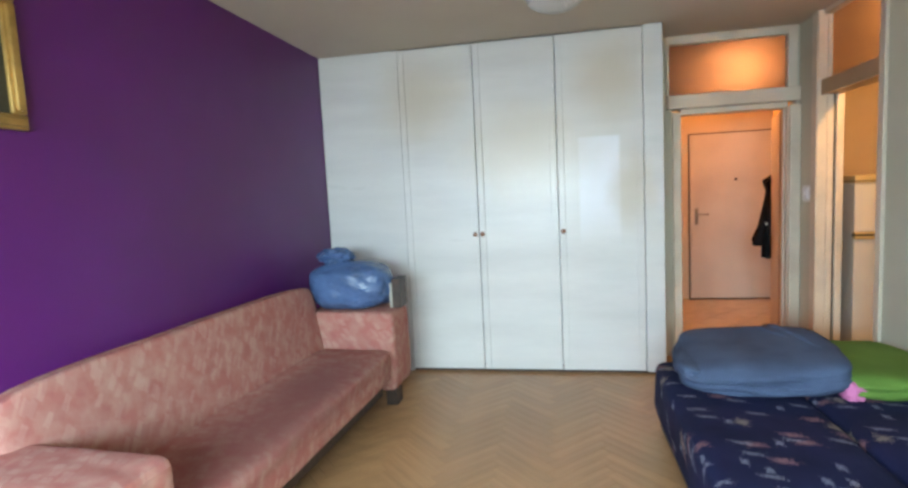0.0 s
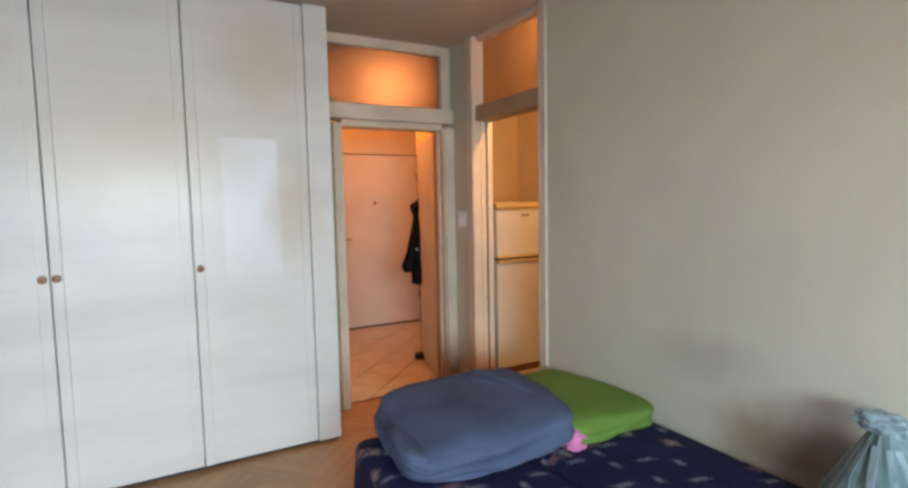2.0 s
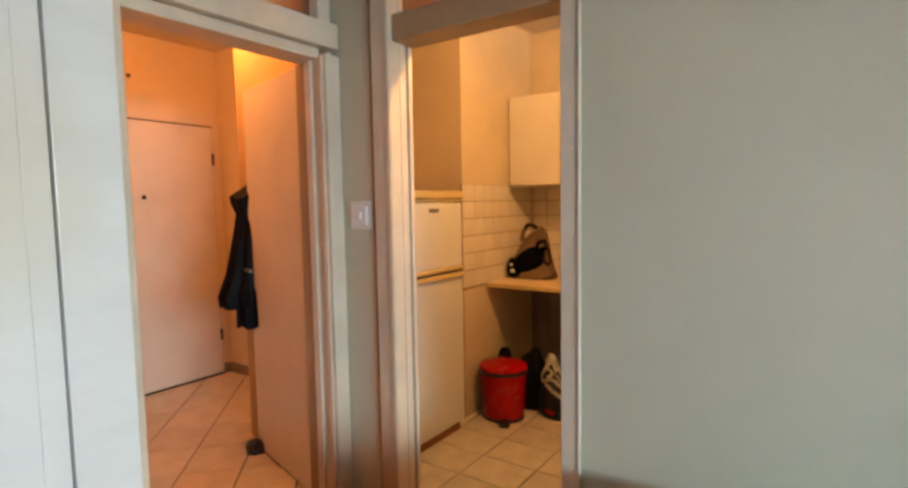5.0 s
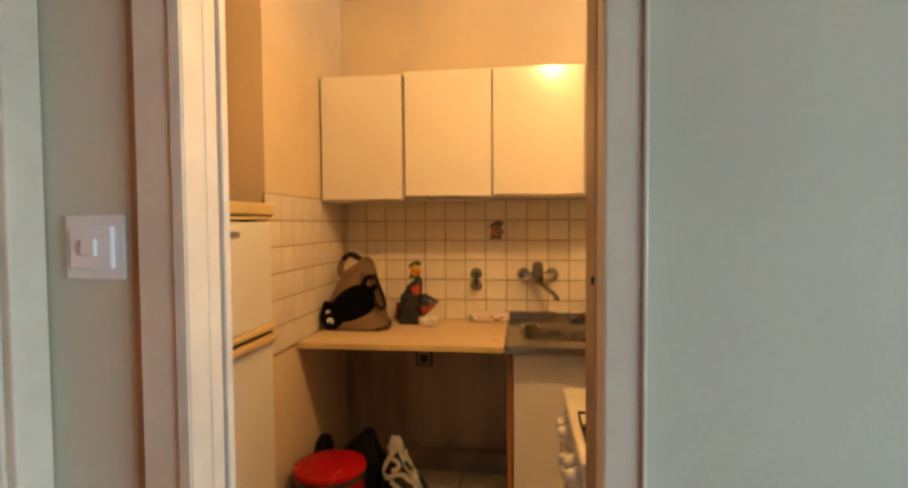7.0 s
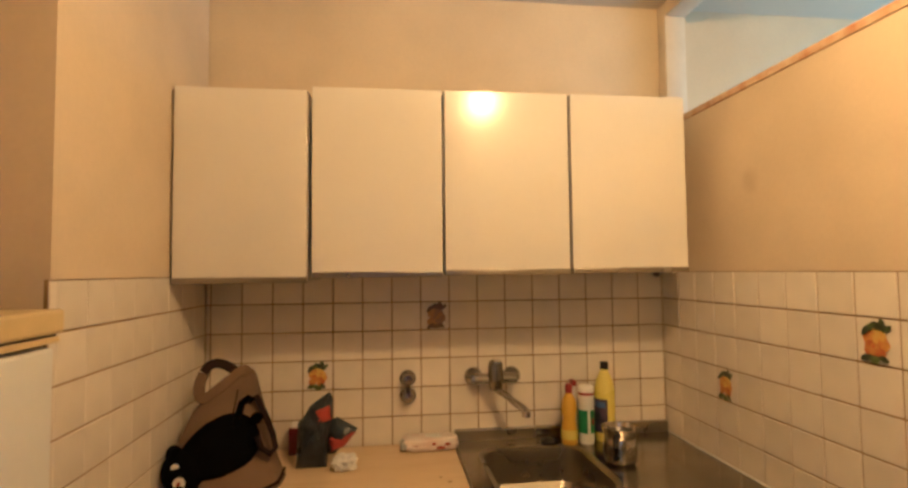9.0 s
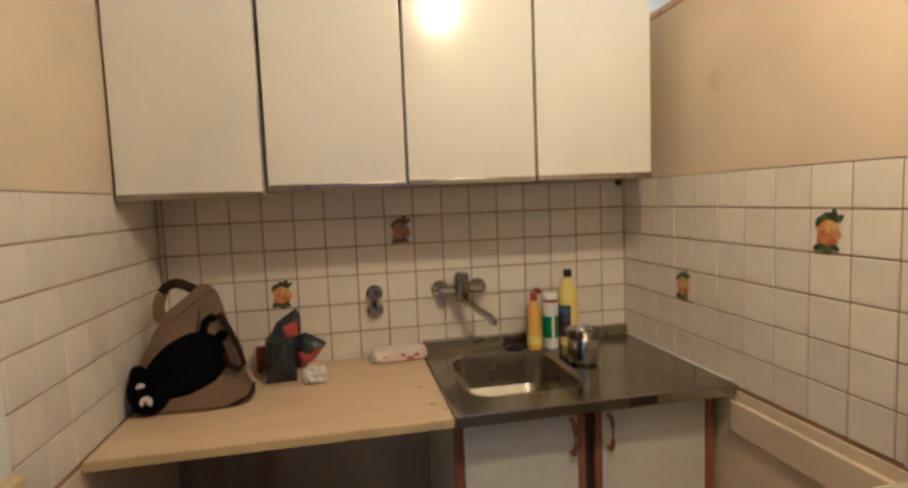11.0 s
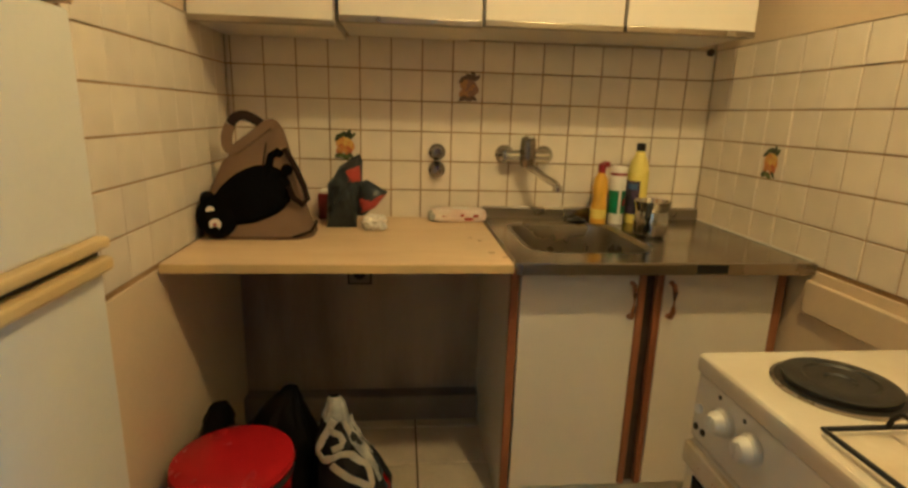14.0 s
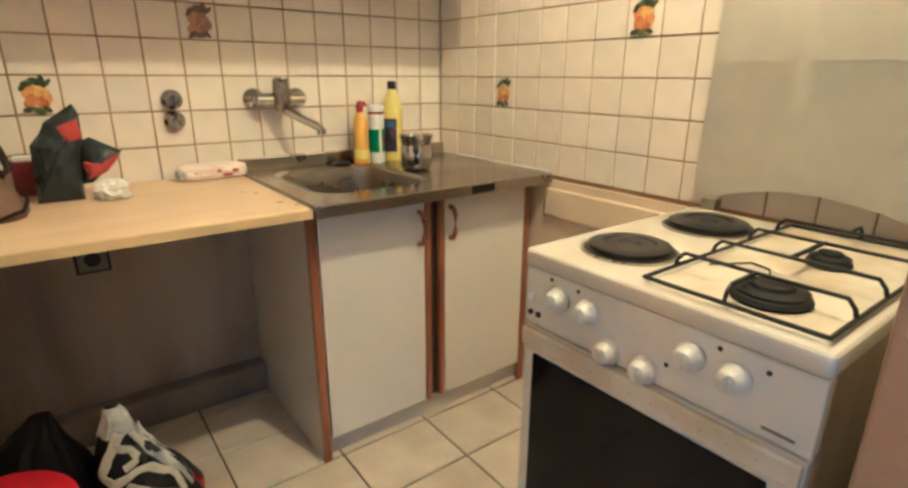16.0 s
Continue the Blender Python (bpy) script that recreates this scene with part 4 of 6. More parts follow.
wall_cabinet(0.088, 0.505, 1.490, 2.095, -0.356)

wt = thing("worktop", (-0.33, 1.32, CT), "beech laminate worktop on a side panel", "worktop")
part("board", box(-0.668, -0.006, 0.872, 1.784, CT - 0.028, CT, 0.006), M["worktop"], wt)
part("edge_band", box(-0.6715, -0.6685, 0.874, 1.782, CT - 0.026, CT - 0.003, 0.001), M["yellowed"], wt)
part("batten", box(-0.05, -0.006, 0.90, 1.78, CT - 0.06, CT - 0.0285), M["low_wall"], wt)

for x, y, r in ((-0.55, 0.915, 0.010), (-0.40, 0.930, 0.007), (-0.36, 0.955, 0.005), (-0.60, 0.885, 0.008)):
    part("stain", soft((r * 0.6, r, 0.0012), (x, y, CT + 0.0004), 2.2, 0.3, 3, x * 9, 6), M["worktop_stain"], wt, "small brown burn mark")

cab = thing("sink_cabinet", (-0.29, 0.45, 0), "white sink cupboard with brown edges and two doors", "cabinet")
part("side_panel", box(-0.575, -0.006, 0.845, 0.862, 0, 0.80, 0.002), M["laminate"], cab)
part("edge_band", box(-0.592, -0.575, 0.838, 0.864, 0, 0.805, 0.004), M["brown_edge"], cab, "brown edging")
part("side_panel", box(-0.575, -0.006, 0.024, 0.041, 0, 0.80, 0.002), M["laminate"], cab)
part("edge_band", box(-0.592, -0.575, 0.022, 0.050, 0, 0.805, 0.004), M["brown_edge"], cab, "brown edging")
part("plinth", box(-0.560, -0.545, 0.041, 0.845, 0.0, 0.085, 0.002), M["laminate"], cab)
part("centre_stile", box(-0.572, -0.555, 0.39, 0.50, 0.085, 0.80, 0.002), M["dark_wood"], cab)
for y0, y1, hy, e0, e1 in ((0.485, 0.834, 0.505, 0.460, 0.483), (0.054, 0.405, 0.385, 0.407, 0.430)):
    d = part("door", box(-0.594, -0.574, y0, y1, 0.09, 0.795, 0.002), M["laminate"], cab)
    part("edge_strip", box(-0.598, -0.574, e0, e1, 0.088, 0.797, 0.007), M["brown_edge"], d, "rounded brown edge strip")
    bm = tube([(-0.594, hy, 0.765), (-0.612, hy, 0.762), (-0.622, hy, 0.745), (-0.622, hy, 0.685), (-0.612, hy, 0.665), (-0.594, hy, 0.662)], 0.008)
    part("handle", bm, M["brown_edge"], d, "brown bow handle")


def sink():
    s = thing("kitchen_sink", (-0.33, 0.43, 0.84), "stainless steel sink top with one basin and a drainer", "sink")
    x0, x1, y0, y1 = -0.668, -0.006, 0.004, 0.868
    bx0, bx1, by0, by1, r = -0.545, -0.125, 0.425, 0.785, 0.075
    n = 8

    def ring(dx, z):
        pts = []
        for cx, cy, a0 in ((bx1 - r, by1 - r, 0), (bx0 + r, by1 - r, 90), (bx0 + r, by0 + r, 180), (bx1 - r, by0 + r, 270)):
            for i in range(n + 1):
                a = radians(a0 + 90 * i / n)
                rr = r - dx
                pts.append((cx + rr * math.cos(a), cy + rr * math.sin(a), z))
        return pts
    own = bmesh.new()
    rings = [[own.verts.new(p) for p in ring(dx, z)] for dx, z in ((-0.02, 0.846), (-0.008, 0.844), (0.0, 0.838), (0.006, 0.80), (0.012, 0.72), (0.03, 0.69), (0.06, 0.685))]
    k = len(rings[0])
    for a, b in zip(rings, rings[1:]):
        for i in range(k):
            own.faces.new((a[i], a[(i + 1) % k], b[(i + 1) % k], b[i]))
    own.faces.new(rings[-1])
    part("basin", own, M["steel"], s)
    # the flat deck round the basin, as a grid with the basin's square left out
    own = bmesh.new()
    xs = [x0, bx0 - 0.02, bx1 + 0.02, x1]
    ys = [y0, by0 - 0.02, by1 + 0.02, y1]
    for i in range(3):
        for j in range(3):
            if (i, j) != (1, 1):
                own.faces.new([own.verts.new(p) for p in ((xs[i], ys[j], 0.846), (xs[i + 1], ys[j], 0.846), (xs[i + 1], ys[j + 1], 0.846), (xs[i], ys[j + 1], 0.846))])
    for cx, cy, sx, sy in ((bx1, by1, 1, 1), (bx0, by1, -1, 1), (bx0, by0, -1, -1), (bx1, by0, 1, -1)):
        c = own.verts.new((cx + 0.02 * sx, cy + 0.02 * sy, 0.846))
        arcp = []
        for i in range(n + 1):
            a = radians(90 * i / n)
            arcp.append(own.verts.new((cx - r * sx + (r + 0.02) * sx * math.cos(a), cy - r * sy + (r + 0.02) * sy * math.sin(a), 0.846)))
        for a, b in zip(arcp, arcp[1:]):
            own.faces.new((c, a, b))
    bmesh.ops.remove_doubles(own, verts=own.verts[:], dist=1e-5)
    for f in own.faces:
        f.normal_update()
        if f.normal.z < 0:
            f.normal_flip()
    part("deck", own, M["deck_steel"], s)
    part("front_lip", box(x0 - 0.006, x0, y0, y1, 0.812, 0.846, 0.003), M["steel"], s)
    part("side_lip", box(x0, x1, y1, y1 + 0.003, 0.83, 0.85, 0.001), M["steel"], s)
    part("upstand", box(-0.028, -0.002, y0, y1, 0.84, 0.888, 0.006), M["steel"], s)
    part("sealant", box(x0 + 0.01, -0.03, y0 - 0.0005, y0 + 0.006, 0.8465, 0.852, 0.002), M["white_plastic"], s, "white sealant bead along the tiles")
    part("drain", lathe([(0.04, 0), (0.04, 0.003), (0.03, 0.004), (0.012, 0.001), (0.0, 0.001)], (-0.33, 0.60, 0.685), "Z", 24), M["chrome"], s, "round drain")
    part("overflow", lathe([(0.02, 0), (0.02, -0.004), (0.0, -0.005)], (-0.335, 0.775, 0.78), "Y", 18), M["black_iron"], s)
    part("front_stain", box(x0 - 0.0075, x0 - 0.0062, 0.27, 0.36, 0.818, 0.842), M["black_iron"], s, "dark worn patch on the front lip")


sink()
tagged(part("sink_plug", lathe([(0.035, 0), (0.035, 0.006), (0.02, 0.010), (0.01, 0.016), (0, 0.017)], (-0.085, 0.515, 0.847), "Z", 20), M["black_plastic"]), "small dark sink plug behind the basin", "plug")

tap = thing("wall_mixer_tap", (-0.01, 0.715, 1.085), "chrome wall-mounted lever mixer tap", "tap")
for y in (0.790, 0.640):
    part("wall_rose", lathe([(0.036, 0), (0.036, -0.008), (0.026, -0.022), (0.018, -0.028), (0.018, -0.05)], (-0.002, y, 1.085), "X", 24), M["chrome"], tap)
part("body", tube([(-0.055, 0.795, 1.085), (-0.055, 0.77, 1.085), (-0.058, 0.715, 1.085), (-0.055, 0.66, 1.085), (-0.055, 0.635, 1.085)], 0.021, 16), M["chrome"], tap)
part("cartridge", lathe([(0.022, -0.040), (0.027, -0.025), (0.029, 0.0), (0.028, 0.050), (0.025, 0.066), (0.012, 0.074), (0.0, 0.075)], (-0.07, 0.715, 1.085), "Z", 22), M["aged_metal"], tap)
part("lever", box(-0.118, -0.06, 0.702, 0.728, 1.147, 1.162, 0.005), M["chrome"], tap)
part("spout_nozzle", lathe([(0.0165, 0), (0.0165, 0.018), (0.0135, 0.020)], (-0.183, 0.628, 0.972), "Z", 16), M["chrome"], tap)
part("spout", tube([(-0.07, 0.715, 1.06), (-0.085, 0.708, 1.045), (-0.105, 0.69, 1.035), (-0.14, 0.662, 1.014), (-0.172, 0.638, 1.000), (-0.180, 0.631, 0.993), (-0.183, 0.628, 0.976)], 0.0135, 14), M["chrome"], tap)
for z, sd in ((1.088, 0), (1.023, 1)):
    t2 = thing("stopcock", (-0.01, 1.045, z), "round chrome stop valve cap on the tiles", "valve", "stop valves on the tiled wall")
    part("rose", lathe([(0.031, 0), (0.031, -0.006), (0.022, -0.012)], (-0.002, 1.045, z), "X", 24), M["aged_metal"], t2)
    part("cap", lathe([(0.021, -0.010), (0.023, -0.03), (0.017, -0.045), (0.0, -0.047)], (-0.002, 1.045, z), "X", 20), M["aged_metal"], t2)

so = thing("power_socket", (-0.01, 1.335, 0.61), "old grey-beige power socket with a dark surround under the worktop", "socket")
part("surround", box(-0.016, -0.0045, 1.288, 1.382, 0.572, 0.666, 0.004), M["black_plastic"], so, "dark square surround")
part("plate", box(-0.024, -0.0165, 1.296, 1.374, 0.581, 0.658, 0.004), M["socket_plate"], so)
part("well", lathe([(0.021, 0), (0.022, -0.004), (0.018, -0.0045), (0.015, -0.001), (0, -0.001)], (-0.0242, 1.335, 0.619), "X", 22), M["black_plastic"], so, "dark round plug well")


def bottle(at, prof, cap, body_m, cap_m, label_m, lz, lr, name, label):
    b = thing(name, at, label, "bottle")
    part("body", lathe(prof, at, "Z", 24), body_m, b)
    part("cap", lathe(cap, at, "Z", 18), cap_m, b)
    part("label", lathe([(lr, lz[0]), (lr + 0.0008, lz[0] + 0.002), (lr + 0.0008, lz[1] - 0.002), (lr, lz[1])], at, "Z", 24), label_m, b, "printed label")
    return b


bottle((-0.115, 0.445, 0.847), [(0.028, 0), (0.030, 0.01), (0.029, 0.06), (0.024, 0.095), (0.029, 0.13), (0.024, 0.165), (0.013, 0.185), (0.012, 0.19)], [(0.013, 0.188), (0.014, 0.21), (0.010, 0.222), (0, 0.223)], M["yellow_bottle"], M["red_cap"], M["pale_yellow"], (0.02, 0.055), 0.030, "cleaner_bottle", "yellow waisted cleaner bottle with a dark red cap")
powder = bottle((-0.115, 0.378, 0.847), [(0.028, 0), (0.029, 0.005), (0.029, 0.175), (0.025, 0.185)], [(0.0295, 0.184), (0.0295, 0.205), (0.024, 0.213), (0, 0.214)], M["white_plastic"], M["white_plastic"], M["green_label"], (0.04, 0.125), 0.0293, "cleaner_bottle", "white scouring powder canister with a green label")
def wrap(at, r, z0, z1, a0, a1):
    """A paper label round part of a bottle, angles in degrees from positive x."""
    own = bmesh.new()
    rows = []
    for i in range(15):
        a = radians(a0 + (a1 - a0) * i / 14)
        rows.append([own.verts.new((at[0] + rr * math.cos(a), at[1] + rr * math.sin(a), at[2] + z)) for rr, z in ((r, z0), (r + 0.0008, z0), (r + 0.0008, z1), (r, z1))])
    for a, b in zip(rows, rows[1:]):
        for i in range(4):
            own.faces.new((a[i], a[(i + 1) % 4], b[(i + 1) % 4], b[i]))
    return own


at = (-0.095, 0.296, 0.847)
tall = thing("cleaner_bottle", at, "tall pale yellow bottle with a black cap and dark label", "bottle")
part("body", lathe([(0.036, 0), (0.038, 0.01), (0.038, 0.19), (0.032, 0.225), (0.016, 0.262), (0.014, 0.27)], at, "Z", 28), M["pale_yellow"], tall)
part("cap", lathe([(0.016, 0.268), (0.016, 0.296), (0, 0.298)], at, "Z", 18), M["black_plastic"], tall, "black screw cap")
lb = part("label", wrap(at, 0.0383, 0.035, 0.160, 60, 172), M["dark_label"], tall, "dark printed label")
part("print", wrap(at, 0.0392, 0.128, 0.150, 105, 160), M["blue_bag"], lb, "blue printed band")
at = (-0.115, 0.378, 0.847)
part("lid_ring", lathe([(0.0298, 0.180), (0.0302, 0.182), (0.0302, 0.187), (0.0298, 0.189)], at, "Z", 24), M["red_cap"], powder, "thin red ring")
part("print", wrap(at, 0.0304, 0.040, 0.125, 168, 186), M["white_plastic"], powder, "white printed stripe")
part("print", wrap(at, 0.0304, 0.070, 0.095, 200, 225), M["red_cap"], powder, "red printed spot")
tr = thing("trigger_head", (-0.07, 0.408, 0.847), "thin white spray bottle with a red trigger head", "bottle")
part("body", lathe([(0.016, 0), (0.017, 0.01), (0.016, 0.13), (0.009, 0.17), (0.009, 0.205)], (-0.062, 0.411, 0.847), "Z", 18), M["white_plastic"], tr)
part("trigger", box(-0.085, -0.045, 0.402, 0.420, 1.052, 1.072, 0.004), M["red_cap"], tr, "red trigger head")
mug = thing("steel_pot", (-0.335, 0.345, 0.85), "small polished steel pot with a black handle", "pot")
part("body", lathe([(0.046, 0), (0.053, 0.008), (0.057, 0.045), (0.051, 0.085), (0.061, 0.118), (0.059, 0.119), (0.048, 0.085), (0.053, 0.045), (0.046, 0.014), (0.0, 0.012)], (-0.335, 0.345, 0.849), "Z", 32), M["chrome"], mug)
part("handle", tube([(-0.382, 0.372, 0.952), (-0.402, 0.387, 0.955), (-0.412, 0.394, 0.925), (-0.404, 0.388, 0.885), (-0.382, 0.374, 0.878)], 0.010), M["black_plastic"], mug, "black bow handle")
part("lid_rim", lathe([(0.056, 0.100), (0.056, 0.102), (0.0, 0.103)], (-0.335, 0.345, 0.849), "Z", 28), M["hotplate"], mug, "dark disc below the rim")
wp = thing("wet_wipes_pack", (-0.10, 0.96, CT), "soft white and pink packet of wet wipes on the worktop", "packet")
part("body", soft((0.043, 0.100, 0.025), (-0.075, 0.965, CT + 0.0235), 4.5, 0.10, 2.6, 4.2, 20, 0.9, m=pose(0, 0, 0, 0, 0, 4)), M["pack_film"], wp)
part("flap", box(-0.10, -0.055, 0.925, 0.985, CT + 0.045, CT + 0.0495, 0.002), M["white_plastic"], wp, "white lid flap")
part("end_seal", soft((0.036, 0.014, 0.017), (-0.082, 1.063, CT + 0.020), 3, 0.2, 3, 2.2, 10, 0.9), M["silver_film"], wp, "crimped grey film end")
for y, z, w in ((1.020, 0.022, 0.016), (0.992, 0.016, 0.010), (0.955, 0.028, 0.007), (0.930, 0.014, 0.016), (0.905, 0.026, 0.010)):
    part("print", soft((0.003, w, 0.005), (-0.1175, y, CT + z), 3, 0.2, 3, y * 9, 6), M["orange_print"], wp, "red printed mark")
tagged(part("tissue", soft((0.035, 0.04, 0.028), (-0.245, 1.265, CT + 0.0235), 2.6, 0.35, 2.4, 3.3, 16, 0.8, crease=0.10), M["tissue"]), "crumpled white paper tissue on the worktop", "tissue")


def gathered(rings, wrinkle, seed, out=0.0, span=None, seg=40):
    """A standing bag drawn together at the top: (z, cx, cy, rx, ry) up the bag, folds growing towards the neck."""
    own = bmesh.new()
    zs = [g[0] for g in rings]
    zz = np.linspace(max(zs[0], span[0]), min(zs[-1], span[1]), 26) if span else np.linspace(zs[0], zs[-1], 34)
    last = None
    for z in zz:
        ring = [own.verts.new(skin(rings, z, 2 * math.pi * i / seg, wrinkle, seed, out)) for i in range(seg)]
        for i in range(seg):
            if last:
                own.faces.new((last[i], last[(i + 1) % seg], ring[(i + 1) % seg], ring[i]))
        if last is None and not span:
            own.faces.new(ring[::-1])
        last = ring
    own.faces.new(last)
    return own


def skin(rings, z, a, wrinkle, seed, out=0.0):
    """A point on a gathered bag; a = 0 looks towards negative x, and grows towards positive y."""
    zs = [g[0] for g in rings]
    cx, cy, rx, ry = [float(np.interp(z, zs, [g[k] for g in rings])) for k in (1, 2, 3, 4)]
    u = (z - zs[0]) / (zs[-1] - zs[0])
    w = 1 + wrinkle * (0.35 + u) * (noise.noise(Vector((math.cos(a) * 2.2 + seed, math.sin(a) * 2.2, z * 7))) + 0.6 * (abs(noise.noise(Vector((math.cos(a) * 4 + seed, math.sin(a) * 4, z * 3)))) - 0.2))
    return Vector((cx - math.cos(a) * (rx * w + out), cy + math.sin(a) * (ry * w + out), z))


def ribbon(points, width, thick, rings, wrinkle, seed, out):
    """A band lying on a gathered bag along (angle in degrees, z)."""
    own = bmesh.new()
    P3 = []
    for (a0, z0), (a1, z1) in zip(points, points[1:]):
        for k in range(6):
            u = k / 6
            P3.append((radians(a0 + (a1 - a0) * u), z0 + (z1 - z0) * u))
    P3.append((radians(points[-1][0]), points[-1][1]))
    mid = [skin(rings, z, a, wrinkle, seed, out) for a, z in P3]
    low = [skin(rings, z, a, wrinkle, seed, out - thick) for a, z in P3]
    rows = []
    for i, c in enumerate(mid):
        d = (mid[min(i + 1, len(mid) - 1)] - mid[max(i - 1, 0)]).normalized()
        n = (c - low[i]).normalized()
        side = d.cross(n).normalized() * width * (0.5 + 0.15 * noise.noise(c * 30))
        rows.append([own.verts.new(v) for v in (c + side, c + n * thick * 0.6, c - side, low[i] - side, low[i] + side)])
    for a, b in zip(rows, rows[1:]):
        for i in range(5):
            own.faces.new((a[i], a[(i + 1) % 5], b[(i + 1) % 5], b[i]))
    own.faces.new(rows[0])
    own.faces.new(rows[-1][::-1])
    return own


def puffed(outline, x, thick, seed=0.0, lean=0.0):
    """A crumpled film bag lying in y and z, thickest in the middle, with sharp folded corners."""
    own = bmesh.new()
    pts = []
    for (y0, z0), (y1, z1) in zip(outline, outline[1:] + outline[:1]):
        for k in range(4):
            pts.append((y0 + (y1 - y0) * k / 4, z0 + (z1 - z0) * k / 4))
    cy, cz = sum(q[0] for q in pts) / len(pts), sum(q[1] for q in pts) / len(pts)
    n = len(pts)
    layers = []
    for f, h in ((0.0, -1.0), (0.3, -0.95), (0.6, -0.75), (0.85, -0.4), (1.0, 0.0), (0.85, 0.4), (0.5, 0.8), (0.0, 0.9)):
        row = []
        for y, z in pts[:1] if f == 0 else pts:
            yy, zz = cy + (y - cy) * f, cz + (z - cz) * f
            w = noise.noise(Vector((yy * 38 + seed, zz * 38, h)))
            row.append(own.verts.new((x + thick * (h * (1 + 0.5 * w)) - lean * (zz - cz) * -1, yy + 0.004 * w * (f < 1), zz)))
        layers.append(row)
    for a, b in zip(layers, layers[1:]):
        for i in range(n):
            if len(a) == 1:
                own.faces.new((a[0], b[(i + 1) % n], b[i]))
            elif len(b) == 1:
                own.faces.new((a[i], a[(i + 1) % n], b[0]))
            else:
                own.faces.new((a[i], a[(i + 1) % n], b[(i + 1) % n], b[i]))
    return own


tb = thing("carrier_bag", (-2.18, -1.22, 0.43), "crumpled blue-green striped plastic bag on the bed", "bag")
TEAL = [(0.432, -2.175, -1.22, 0.125, 0.20), (0.47, -2.175, -1.22, 0.14, 0.215), (0.56, -2.17, -1.21, 0.125, 0.185), (0.64, -2.165, -1.19, 0.095, 0.125), (0.70, -2.16, -1.17, 0.06, 0.075), (0.745, -2.16, -1.165, 0.040, 0.045), (0.775, -2.16, -1.17, 0.022, 0.030)]
part("body", gathered(TEAL, 0.17, 9.4, seg=64), M["teal_bag"], tb)
for a0, w in ((-70, 0.016), (-42, 0.022), (-20, 0.014), (6, 0.024), (34, 0.016), (60, 0.022)):
    part("stripe", ribbon([(a0, 0.72), (a0 * 0.95 + 3, 0.62), (a0 * 0.9, 0.52), (a0 * 0.92 - 2, 0.45)], w, 0.0015, TEAL, 0.17, 9.4, 0.002), M["pale_film"], tb, "pale translucent stripe")
part("handle", soft((0.04, 0.08, 0.035), (-2.16, -1.16, 0.775), 2.4, 0.3, 2.4, 1.4, 16, crease=0.08), M["pale_film"], tb, "bunched pale bag handles")


BX = -0.245  # middle of the handbag's foot


